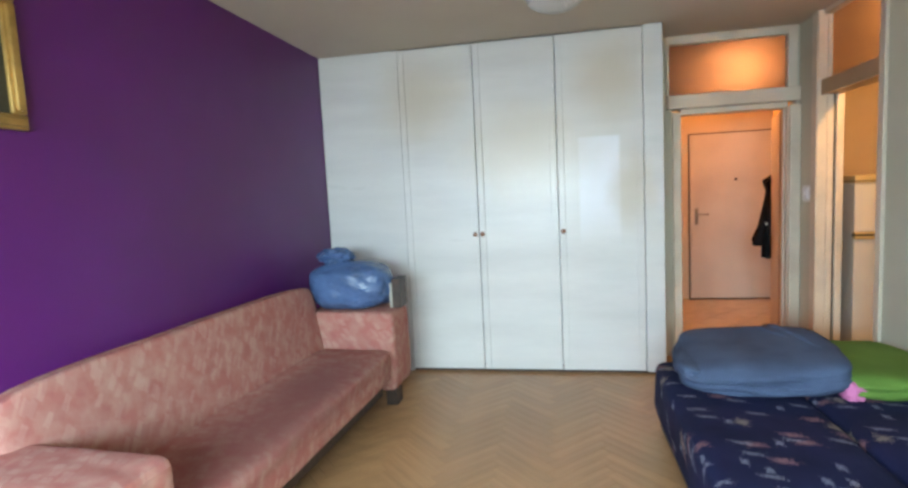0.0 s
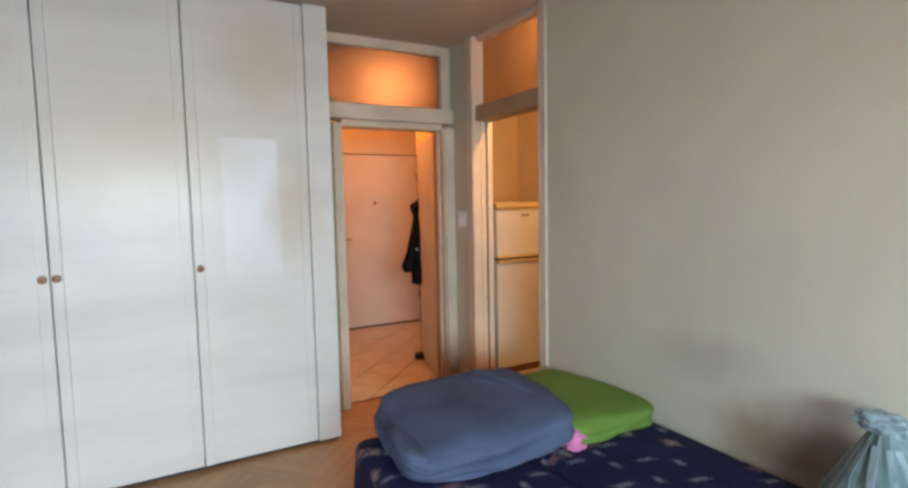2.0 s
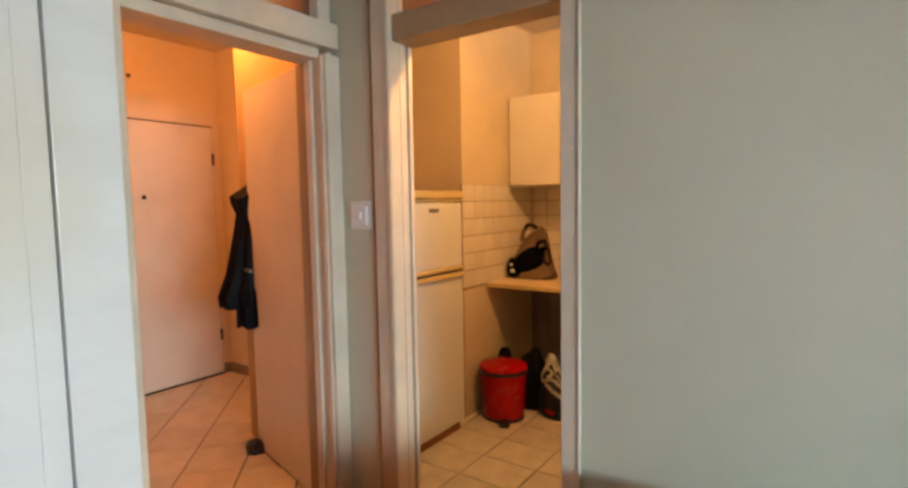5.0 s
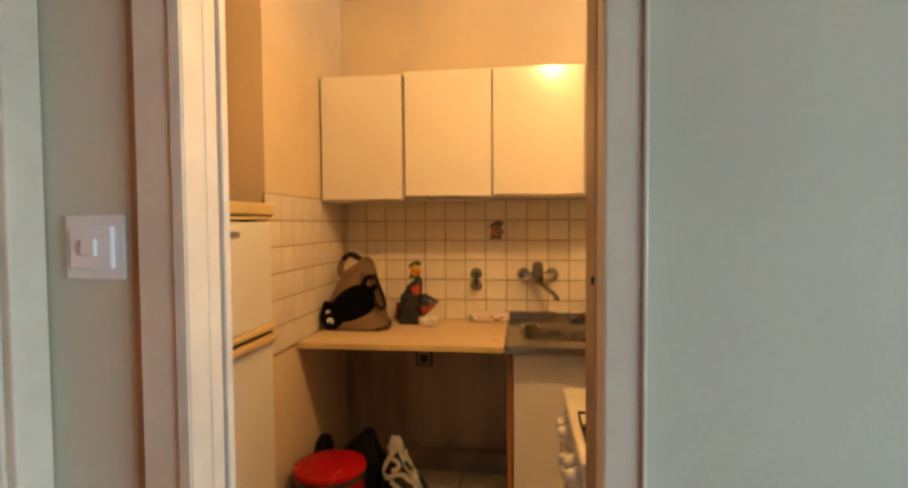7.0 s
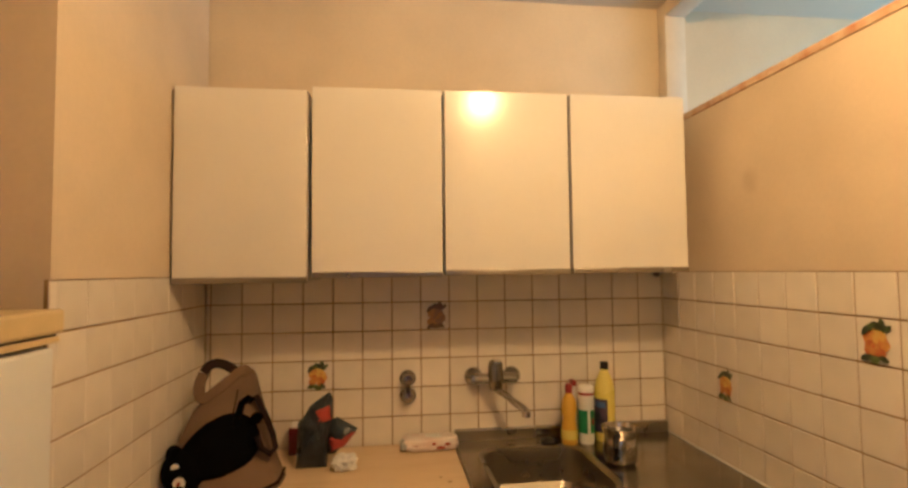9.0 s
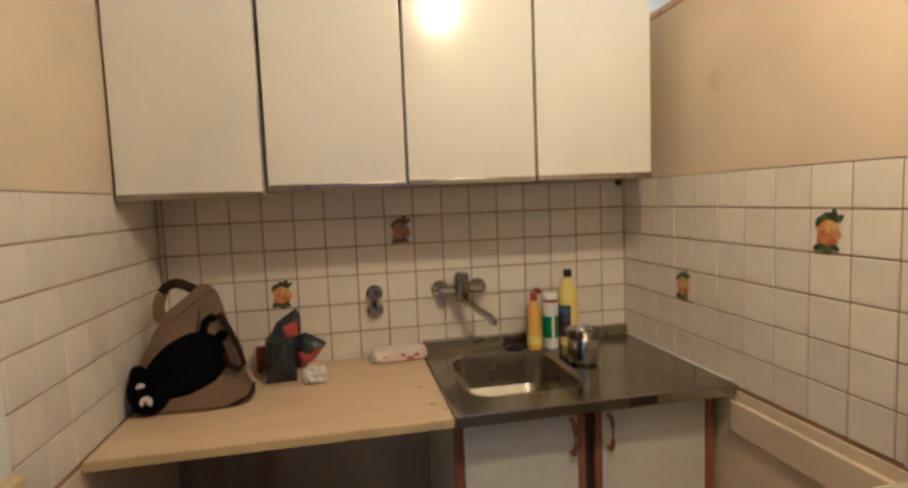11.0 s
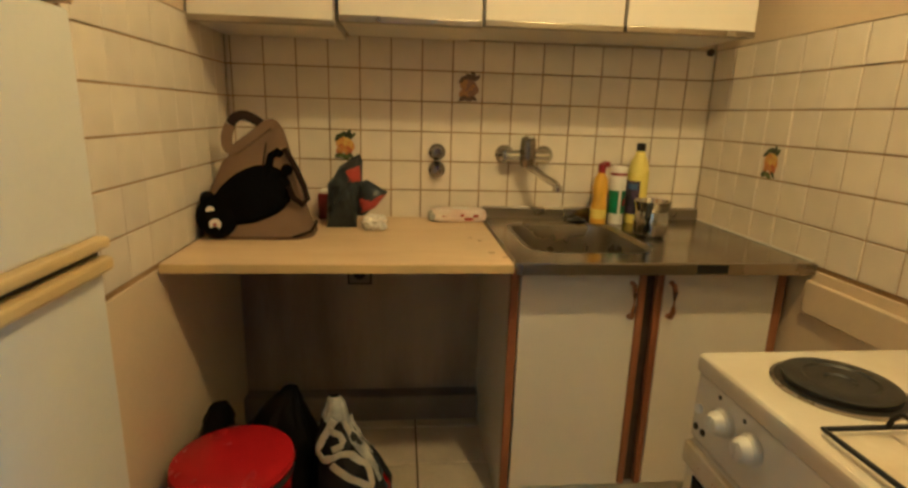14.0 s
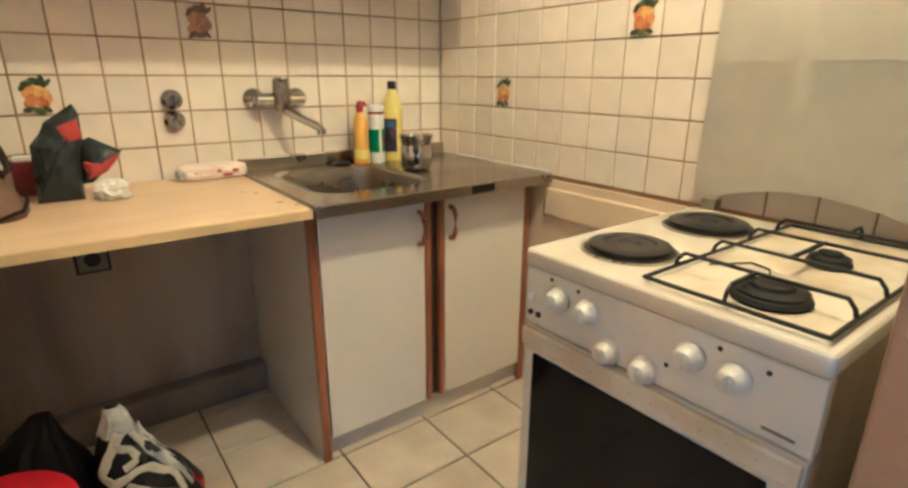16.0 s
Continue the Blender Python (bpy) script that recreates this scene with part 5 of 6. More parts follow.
def hand_bag():
    h = thing("handbag", (-0.24, 1.61, CT), "taupe canvas handbag with a black cat-shaped pocket", "handbag")
    own = bmesh.new()
    rings = []
    n = 36
    for z, hy, hx, ox, oy in ((0, 0.160, 0.085, 0, 0.002), (0.012, 0.168, 0.092, 0, 0.003), (0.06, 0.157, 0.088, 0.01, 0.016), (0.14, 0.134, 0.068, 0.035, 0.024), (0.22, 0.108, 0.045, 0.06, 0.020), (0.285, 0.068, 0.026, 0.08, 0.000), (0.318, 0.040, 0.016, 0.088, -0.017), (0.338, 0.022, 0.008, 0.09, -0.024)):
        ring = []
        for i in range(n):
            a = 2 * math.pi * i / n
            c, s2 = math.cos(a), math.sin(a)
            e = 0.6
            x = math.copysign(abs(c) ** e, c) * hx
            y = math.copysign(abs(s2) ** e, s2) * hy
            w = 0.008 * noise.noise(Vector((c * 2, s2 * 2, z * 14)))
            ring.append(own.verts.new((BX + ox + x + w, 1.607 + oy + y, CT + z)))
        rings.append(ring)
    for a, b in zip(rings, rings[1:]):
        for i in range(n):
            own.faces.new((a[i], a[(i + 1) % n], b[(i + 1) % n], b[i]))
    own.faces.new(rings[0][::-1])
    own.faces.new(rings[-1])
    part("body", own, M["taupe"], h)

    def front(y, z):
        """A point on the leaning front of the bag."""
        zz = z - CT
        hx = np.interp(zz, [0, 0.012, 0.06, 0.14, 0.22, 0.285], [0.085, 0.092, 0.088, 0.068, 0.045, 0.024])
        ox = np.interp(zz, [0, 0.06, 0.14, 0.22, 0.285], [0, 0.01, 0.035, 0.06, 0.08])
        return BX + float(ox) - float(hx) - 0.004
    def badge(cy, cz, ry, rz, rot, rise):
        """A stuffed patch that follows the bag's front."""
        own = bmesh.new()
        n, m2 = 28, 6
        mid = own.verts.new((front(cy, CT + cz) - rise, cy, CT + cz))
        last = None
        for k in range(1, m2 + 1):
            q2 = k / m2
            ring = []
            for i in range(n):
                a = 2 * math.pi * i / n
                wob = 1 + 0.05 * math.sin(3 * a + cy * 40)
                u, v = ry * q2 * math.cos(a) * wob, rz * q2 * math.sin(a) * wob
                y, z = cy + u * math.cos(rot) - v * math.sin(rot), CT + cz + u * math.sin(rot) + v * math.cos(rot)
                ring.append(own.verts.new((front(y, z) - rise * (1 - q2 ** 3) + (0.004 if k == m2 else 0), y, z)))
            for i in range(n):
                if last:
                    own.faces.new((last[i], last[(i + 1) % n], ring[(i + 1) % n], ring[i]))
                else:
                    own.faces.new((mid, ring[(i + 1) % n], ring[i]))
            last = ring
        return own
    pocket = part("pocket", badge(1.626, 0.128, 0.122, 0.080, -0.34, 0.022), M["black_felt"], h, "black felt cat body")
    part("head", badge(1.718, 0.072, 0.064, 0.064, -0.2, 0.028), M["black_felt"], pocket, "black felt cat head")
    part("ear", badge(1.757, 0.118, 0.022, 0.022, 0.6, 0.018), M["black_felt"], pocket)
    part("paw", badge(1.538, 0.150, 0.022, 0.040, -0.3, 0.016), M["black_felt"], pocket)
    part("tail", tube([(front(1.59, CT + 0.18) - 0.006, 1.59, CT + 0.18), (front(1.582, CT + 0.215) - 0.008, 1.582, CT + 0.215), (front(1.578, CT + 0.245) - 0.008, 1.578, CT + 0.245), (front(1.560, CT + 0.258) - 0.008, 1.560, CT + 0.258), (front(1.548, CT + 0.250) - 0.008, 1.548, CT + 0.250)], 0.0115, 10), M["black_felt"], pocket)
    for y, z, ry, rz, rot in ((1.717, 0.052, 0.017, 0.016, 0), (1.735, 0.090, 0.012, 0.022, 0.3)):
        part("patch", lathe([(ry, 0), (ry, -0.004), (0, -0.005)], (front(y, CT + z) - 0.023, y, CT + z), "X", 18), M["white_plastic"], pocket, "white eye patch")
    part("patch_dot", lathe([(0.005, 0), (0.005, -0.003), (0, -0.003)], (front(1.717, CT + 0.052) - 0.0285, 1.717, CT + 0.052), "X", 12), M["red_cap"], pocket)
    part("strap", band([(-0.165, 1.560, CT + 0.300), (-0.172, 1.585, CT + 0.340), (-0.185, 1.625, CT + 0.312), (-0.200, 1.668, CT + 0.278), (-0.206, 1.698, CT + 0.258), (-0.204, 1.714, CT + 0.272), (-0.196, 1.716, CT + 0.302), (-0.188, 1.706, CT + 0.335)], 0.034, 0.007), M["taupe"], h, "wide taupe canvas handle")
    part("strap", band([(-0.188, 1.706, CT + 0.336), (-0.183, 1.692, CT + 0.356), (-0.178, 1.668, CT + 0.364), (-0.172, 1.640, CT + 0.354), (-0.166, 1.615, CT + 0.335)], 0.030, 0.009), M["brown_strap"], h, "dark brown leather handle")
    part("seam", tube([(front(1.60, CT + z) + 0.0005, 1.603 - 0.05 * (z - 0.2), CT + z) for z in (0.195, 0.22, 0.25, 0.28)], 0.0022, 6), M["brown_strap"], h, "dark stitched seam")
    part("piping", tube([(BX - 0.088, 1.500, CT + 0.010), (BX - 0.060, 1.452, CT + 0.022), (BX - 0.030, 1.444, CT + 0.034), (BX, 1.443, CT + 0.044)], 0.0045, 8), M["brown_strap"], h, "dark piping on the corner")
    part("strap", tube([(-0.225, 1.535, CT + 0.265), (-0.250, 1.505, CT + 0.22), (-0.270, 1.475, CT + 0.16), (-0.285, 1.462, CT + 0.12), (-0.297, 1.475, CT + 0.105), (-0.305, 1.50, CT + 0.125), (-0.297, 1.515, CT + 0.16)], 0.0095, 10), M["brown_strap"], h, "dark brown leather handle")
    part("ring", lathe([(0.018, 0), (0.018, -0.01), (0.0, -0.012)], (-0.257, 1.525, CT + 0.205), "X", 16), M["black_felt"], h)
    h.location.x -= 0.08


hand_bag()
gb = thing("gift_bag", (-0.12, 1.36, CT), "crumpled grey and red printed plastic bag", "bag")
part("body", puffed([(1.428, CT + 0.001), (1.420, CT + 0.15), (1.396, CT + 0.178), (1.381, CT + 0.206), (1.316, CT + 0.250), (1.305, CT + 0.225), (1.307, CT + 0.158), (1.320, CT + 0.11), (1.326, CT + 0.001)], -0.115, 0.042, 2.0), M["grey_print"], gb)
part("print", puffed([(1.358, CT + 0.196), (1.312, CT + 0.214), (1.309, CT + 0.165), (1.350, CT + 0.154)], -0.150, 0.008, 4.0), M["orange_print"], gb, "orange-red printed patch")
part("side_flap", puffed([(1.325, CT + 0.04), (1.318, CT + 0.152), (1.292, CT + 0.163), (1.222, CT + 0.122), (1.262, CT + 0.075), (1.300, CT + 0.042)], -0.105, 0.030, 6.0), M["grey_print"], gb)
part("flap_edge", puffed([(1.318, CT + 0.10), (1.226, CT + 0.118), (1.266, CT + 0.070), (1.310, CT + 0.052)], -0.126, 0.014, 9.0), M["orange_print"], gb, "red printed edge")
gb.location.x -= 0.10
tn = thing("red_tin", (-0.05, 1.44, CT), "dark red tin on the worktop against the wall", "tin")
part("body", box(-0.085, -0.01, 1.395, 1.475, CT, CT + 0.095, 0.006), M["dark_red"], tn)
part("lid", box(-0.078, -0.017, 1.402, 1.468, CT + 0.095, CT + 0.106, 0.003), M["white_plastic"], tn, "pale tin lid")


def sticker(at, axis, faded=False):
    """A fruit transfer on a tile: leaves over round fruit."""
    s = thing("fruit_sticker", at, "faded brown fruit transfer on a wall tile" if faded else "red and orange fruit transfer on a wall tile", "sticker", "fruit transfers on the tiles")
    rnd = random.Random(int(at[0] * 1000 + at[1] * 77 + at[2] * 13))
    def disc(bm, u, v, ru, rv, rot, off):
        pts = []
        u, v, ru, rv = u * 1.12, v * 1.12, ru * 1.12, rv * 1.12
        for i in range(12):
            a = 2 * math.pi * i / 12
            ru, rv = ru * rnd.uniform(0.93, 1.075), rv * rnd.uniform(0.93, 1.075)
            uu, vv = ru * math.cos(a), rv * math.sin(a)
            uu, vv = uu * math.cos(rot) - vv * math.sin(rot), uu * math.sin(rot) + vv * math.cos(rot)
            p = (at[0] - off, at[1] + u + uu, at[2] + v + vv) if axis == "x" else (at[0] + u + uu, at[1] + off, at[2] + v + vv)
            pts.append(bm.verts.new(p))
        bm.faces.new(pts)
    # overlapping patches of colour: yellow and orange fruit over red, dark leaves above and below
    fruit = ((-0.004, 0.012, 0.022, 0.018, "sticker_yellow"), (0.014, 0.006, 0.016, 0.020, "sticker_orange"), (-0.014, -0.006, 0.018, 0.017, "sticker_orange"), (0.006, -0.012, 0.020, 0.015, "sticker_red"), (-0.010, -0.022, 0.014, 0.012, "sticker_red"), (0.018, -0.020, 0.012, 0.012, "sticker_red"), (-0.002, 0.004, 0.007, 0.009, "sticker_yellow"), (-0.018, 0.006, 0.006, 0.008, "sticker_yellow"), (0.010, -0.006, 0.005, 0.006, "sticker_orange"))
    for i, (u, v, ru, rv, k) in enumerate(fruit):
        own = bmesh.new()
        disc(own, u + rnd.uniform(-0.004, 0.004), v + rnd.uniform(-0.003, 0.003), ru, rv, rnd.uniform(-0.6, 0.6), 0.001 + 0.0002 * i)
        part("fruit", own, M[("faded_orange" if i % 2 else "faded_fruit") if faded else k], s, smooth=0)
    leaves = ((-0.026, 0.030, 2.3, 0.013), (-0.016, 0.036, 1.3, 0.015), (-0.004, 0.034, 0.4, 0.016), (0.014, 0.030, -0.4, 0.015), (0.024, 0.022, -0.9, 0.012), (0.020, -0.034, -0.4, 0.015), (0.002, -0.036, 0.1, 0.016), (-0.018, -0.033, 0.5, 0.012))
    for i, (u, v, rot, ln) in enumerate(leaves):
        lv = bmesh.new()
        disc(lv, u, v, ln, ln * 0.48, rot + rnd.uniform(-0.3, 0.3), 0.0030 + 0.0002 * i)
        part("leaf", lv, M["faded_leaf"] if faded else M["sticker_green" if i % 3 else "sticker_olive"], s, smooth=0)


sticker((-0.0005, 0.934, 1.323), "x", True)
sticker((-0.0005, 1.384, 1.106), "x")
sticker((-0.405, 0.0005, 1.106), "y")
sticker((-0.974, 0.0005, 1.322), "y")


def fridge():
    f = thing("fridge_freezer", (-1.34, 1.98, 0), "old white fridge-freezer with yellowed handle strips", "fridge")
    x0, x1, yf = -1.625, -1.072, 1.695
    part("body", box(x0 + 0.004, x1 - 0.004, yf + 0.045, 2.29, 0.03, 1.378, 0.006), M["fridge"], f)
    part("plinth", box(x0 + 0.01, x1 - 0.01, yf + 0.03, yf + 0.05, 0.006, 0.07, 0.002), M["brown_edge"], f, "brown base strip")
    for z0, z1 in ((1.005, 1.372), (0.075, 0.965)):
        part("door", box(x0, x1, yf, yf + 0.044, z0, z1, 0.008), M["fridge"], f)
    part("handle_strip", box(x0, x1 + 0.002, yf - 0.018, yf + 0.03, 0.986, 1.006, 0.006), M["yellowed"], f, "yellowed handle strip")
    part("handle_strip", box(x0, x1 + 0.002, yf - 0.020, yf + 0.03, 0.946, 0.972, 0.007), M["yellowed"], f, "yellowed handle strip")
    part("gap", box(x0 + 0.004, x1 - 0.004, yf + 0.004, yf + 0.045, 0.972, 0.986), M["black_plastic"], f)
    part("badge", box(-1.383, -1.300, yf - 0.006, yf - 0.0005, 1.322, 1.340, 0.002), M["grey_plastic"], f, "small grey maker's plate")
    part("top_trim", box(x0 - 0.004, x1 + 0.004, yf - 0.006, 2.29, 1.3785, 1.390, 0.003), M["yellowed"], f, "yellowed trim under the top board")
    part("top_gap", box(x0 + 0.004, x1 - 0.002, yf - 0.002, 2.29, 1.390, 1.3945), M["dark_wood"], f)
    part("top_board", box(x0 - 0.008, x1 + 0.008, yf - 0.012, 2.30, 1.3945, 1.437, 0.007), M["yellowed"], f, "yellowed top board")


fridge()


def stove():
    s = thing("cooker", (-1.49, 0.36, 0), "white cooker with two hotplates, two gas rings and open lid", "cooker")
    x0, x1, y0, y1 = -1.757, -1.232, 0.075, 0.668   # x1 is the side towards the sink
    part("body", box(x0, x1, y0, y1 - 0.03, 0.03, 0.812, 0.004), M["brown_panel"], s, "grey-brown side panels")
    part("top_plate", box(x0 - 0.004, x1 + 0.004, y0, y1 + 0.004, 0.812, 0.848, 0.010, 3), M["hob_enamel"], s)
    part("hob_well", box(-1.742, -1.482, 0.11, 0.635, 0.8475, 0.8505, 0.001), M["enamel_dirty"], s, "stained enamel under the grate")
    panel = part("control_panel", box(x0, x1, y1 - 0.03, y1 - 0.002, 0.692, 0.811, 0.004), M["enamel"], s)
    for x, z in ((-1.32, 0.768), (-1.388, 0.767), (-1.438, 0.712), (-1.51, 0.711), (-1.582, 0.768), (-1.649, 0.764)):
        bm = lathe([(0.0235, 0), (0.024, 0.006), (0.022, 0.010), (0.0195, 0.012), (0.0185, 0.020), (0.015, 0.027), (0.008, 0.030), (0, 0.0305)], (x, y1 - 0.002, z), "Y", 30)
        box(x - 0.003, x + 0.003, y1 + 0.012, y1 + 0.0305, z - 0.013, z + 0.015, 0.002, bm=bm)
        part("knob", bm, M["knob_plastic"], panel, "white round control knob")
    for x, z in ((-1.298, 0.80), (-1.362, 0.797), (-1.545, 0.735), (-1.622, 0.797), (-1.69, 0.79)):
        part("mark", lathe([(0.004, 0), (0.004, 0.001)], (x, y1 - 0.002, z), "Y", 10), M["black_plastic"], panel)
    part("lamp_button", lathe([(0.008, 0), (0.008, 0.006), (0, 0.007)], (-1.25, y1 - 0.002, 0.752), "Y", 14), M["white_plastic"], panel)
    for x in (-1.247, -1.268):
        part("lamp_lens", lathe([(0.006, 0), (0.006, 0.003), (0, 0.004)], (x, y1 - 0.002, 0.717), "Y", 12), M["black_plastic"], panel)
    part("badge", box(-1.736, -1.693, y1 - 0.002, y1 - 0.0005, 0.7065, 0.7115, 0.001), M["grey_plastic"], panel, "small grey maker's plate")
    door = part("oven_door", box(x0 + 0.002, x1 - 0.002, y1 - 0.03, y1, 0.16, 0.688, 0.005), M["enamel"], s)
    part("window", box(-1.715, -1.262, y1 - 0.002, y1 + 0.003, 0.25, 0.632, 0.002), M["oven_glass"], door, "dark oven glass")
    part("door_ledge", box(x0 + 0.004, x1 - 0.004, y1 - 0.005, y1 + 0.011, 0.645, 0.686, 0.005), M["enamel_dirty"], door, "cream grip ledge with worn spots")
    for k in range(0, 22, 2):
        part("vent_hole", lathe([(0.0013, 0), (0.0013, 0.0012), (0, 0.0012)], (-1.70 + 0.0205 * k, y1 + 0.0107, 0.664 + 0.004 * (k % 2)), "Y", 8), M["brown_edge"], door)
    part("drawer", box(x0 + 0.002, x1 - 0.002, y1 - 0.03, y1 - 0.004, 0.035, 0.155, 0.005), M["enamel"], s)
    for x in (x0 + 0.05, x1 - 0.05):
        for y in (y0 + 0.05, y1 - 0.08):
            part("foot", lathe([(0.018, 0), (0.018, 0.04)], (x, y, 0.004), "Z", 14), M["black_plastic"], s)
    for y, r in ((0.527, 0.076), (0.243, 0.082)):
        part("hotplate", lathe([(r + 0.010, 0.0), (r + 0.010, 0.004), (r, 0.006), (r, 0.014), (r - 0.008, 0.017), (0.05, 0.017), (0.046, 0.0145), (0.022, 0.0145), (0.018, 0.012), (0, 0.012)], (-1.362, y, 0.848), "Z", 44), M["hotplate"], s, "black cast-iron hotplate")
        part("trim_ring", lathe([(r + 0.014, 0), (r + 0.014, 0.003), (r + 0.0095, 0.004)], (-1.362, y, 0.8482), "Z", 44), M["steel"], s)
    for x, y, r in ((-1.634, 0.562, 0.056), (-1.626, 0.325, 0.036)):
        b = part("gas_burner", lathe([(r * 0.9, 0), (r, 0.006), (r * 0.94, 0.012), (r * 0.9, 0.013), (r * 0.9, 0.018), (r * 0.55, 0.021), (0, 0.022)], (x, y, 0.8505), "Z", 36), M["black_iron"], s, "black gas burner")
        part("cap", lathe([(r * 0.55, 0), (r * 0.5, 0.005), (0, 0.006)], (x, y, 0.872), "Z", 28), M["black_iron"], b)
    gx0, gx1, gy0, gy1, gz = -1.742, -1.478, 0.115, 0.648, 0.884
    frame_pts = [(gx0, gy0, 0.858), (gx1, gy0, 0.858), (gx1, gy1, 0.858), (gx0, gy1, 0.858)]
    g = part("grate", tube([Vector(a).lerp(Vector(b), k / 8) for a, b in zip(frame_pts, frame_pts[1:] + frame_pts[:1]) for k in range(8)], 0.0036, 8, closed=True), M["black_iron"], s, "black wire pan grate")
    for y in (0.185, 0.305, 0.44, 0.56):
        part("bar", tube([(gx0, y, 0.858), (gx0 + 0.004, y, 0.872), (gx0 + 0.014, y, gz), (gx0 + 0.04, y, gz), (gx1 - 0.04, y, gz), (gx1 - 0.014, y, gz), (gx1 - 0.004, y, 0.872), (gx1, y, 0.858)], 0.0034, 8), M["black_iron"], g)
    part("bar", tube([(-1.608, gy0, 0.858), (-1.608, gy0 + 0.004, 0.875), (-1.608, gy0 + 0.015, gz), (-1.608, 0.19, gz)], 0.0034, 8), M["black_iron"], g)
    part("bar", tube([(-1.608, 0.305, gz + 0.001), (-1.608, 0.372, gz + 0.001), (-1.608, 0.44, gz + 0.001)], 0.004, 8), M["black_iron"], g)
    part("bar", tube([(-1.608, gy1, 0.858), (-1.608, gy1 - 0.004, 0.875), (-1.608, gy1 - 0.015, gz), (-1.608, 0.565, gz)], 0.0034, 8), M["black_iron"], g)
    part("wire", tube([(-1.505, 0.50, 0.856), (-1.53, 0.48, 0.860), (-1.56, 0.47, 0.868), (-1.585, 0.455, 0.860), (-1.60, 0.49, 0.864), (-1.615, 0.515, 0.862)], 0.0018, 6), M["black_iron"], s, "thin igniter wire")
    # lid with an arched lower edge, hinged at the back and leaning on the wall
    own = bmesh.new()
    n = 20
    outer = []
    lx0, lx1 = x0 + 0.002, x1 + 0.014
    for i in range(n + 1):
        u = i / n
        x = lx1 + (lx0 - lx1) * u
        rise = 0.050 * max(0.0, math.sin(math.pi * min(1, max(0, (u - 0.10) / 0.80)))) ** 0.6
        outer.append((x, 0.868 + rise))
    rows = []
    for x, zb in outer:
        rows.append([own.verts.new((x, 0.066 - 0.024 * (z - 0.86) / 0.5, z)) for z in (zb, 1.0, 1.2, 1.395)])
    for a, b in zip(rows, rows[1:]):
        for i in range(3):
            own.faces.new((a[i], a[i + 1], b[i + 1], b[i]))
    bmesh.ops.solidify(own, geom=own.faces[:], thickness=0.014)
    part("lid", own, M["enamel"], s, "raised white enamel lid with an arched lower edge")
    for x in (x0 + 0.03, x1 - 0.04):
        part("hinge", box(x - 0.018, x + 0.018, 0.05, 0.085, 0.845, 0.874, 0.004), M["steel"], s)


stove()

bn = thing("pedal_bin", (-0.77, 1.61, 0.005), "red round pedal bin with a black rim and pedal", "bin")
bx, by = -0.765, 1.605
part("body", lathe([(0.125, 0.02), (0.130, 0.03), (0.146, 0.30), (0.147, 0.305)], (bx, by, 0.004), "Z", 44), M["red_plastic"], bn)
part("rim", lathe([(0.150, 0.300), (0.151, 0.318), (0.149, 0.322)], (bx, by, 0.004), "Z", 44), M["black_plastic"], bn, "black rim")
part("lid", lathe([(0.151, 0.322), (0.154, 0.330), (0.150, 0.345), (0.11, 0.360), (0.05, 0.367), (0, 0.368)], (bx, by, 0.004), "Z", 44), M["red_plastic"], bn, "domed red lid")
part("base_ring", lathe([(0.132, 0), (0.134, 0.004), (0.131, 0.022), (0.126, 0.024)], (bx, by, 0.004), "Z", 44), M["black_plastic"], bn)
part("pedal", soft((0.055, 0.035, 0.016), (bx - 0.13, by - 0.075, 0.024), 4, 0, 1, 0, 8, m=pose(0, 0, 0, 0, 0, 30)), M["black_plastic"], bn, "black foot pedal")
part("hinge_block", box(bx + 0.13, bx + 0.165, by + 0.0, by + 0.06, 0.25, 0.345, 0.008), M["black_plastic"], bn)
s1 = thing("bin_sack", (-0.5, 1.55, 0), "full black bin sack on the kitchen floor", "sack", "black sacks under the worktop")
SACK = [(0.008, -0.50, 1.55, 0.09, 0.11), (0.04, -0.50, 1.55, 0.115, 0.135), (0.15, -0.50, 1.555, 0.125, 0.14), (0.26, -0.50, 1.55, 0.10, 0.11), (0.34, -0.50, 1.535, 0.055, 0.062), (0.385, -0.50, 1.515, 0.022, 0.028), (0.405, -0.50, 1.510, 0.012, 0.018)]
part("body", gathered(SACK, 0.22, 4.1), M["bin_bag"], s1)
part("neck", gathered(SACK, 0.22, 4.1, 0.003, (0.345, 0.402)), M["bin_bag"], s1, "twisted black neck")
s2 = thing("bin_sack", (-0.62, 1.71, 0), "full black bin sack behind the red bin", "sack", "black sacks under the worktop")
SACK = [(0.008, -0.56, 1.715, 0.07, 0.045), (0.04, -0.56, 1.715, 0.09, 0.055), (0.20, -0.56, 1.715, 0.095, 0.058), (0.30, -0.57, 1.71, 0.065, 0.048), (0.36, -0.575, 1.70, 0.04, 0.038), (0.395, -0.58, 1.695, 0.022, 0.022)]
part("body", gathered(SACK, 0.18, 8.1), M["bin_bag"], s2)
part("neck", gathered(SACK, 0.18, 8.1, 0.003, (0.35, 0.393)), M["bin_bag"], s2, "twisted black neck")
cb = thing("shopping_bag", (-0.56, 1.33, 0), "black printed carrier bag with cream strips, standing on the floor", "bag")
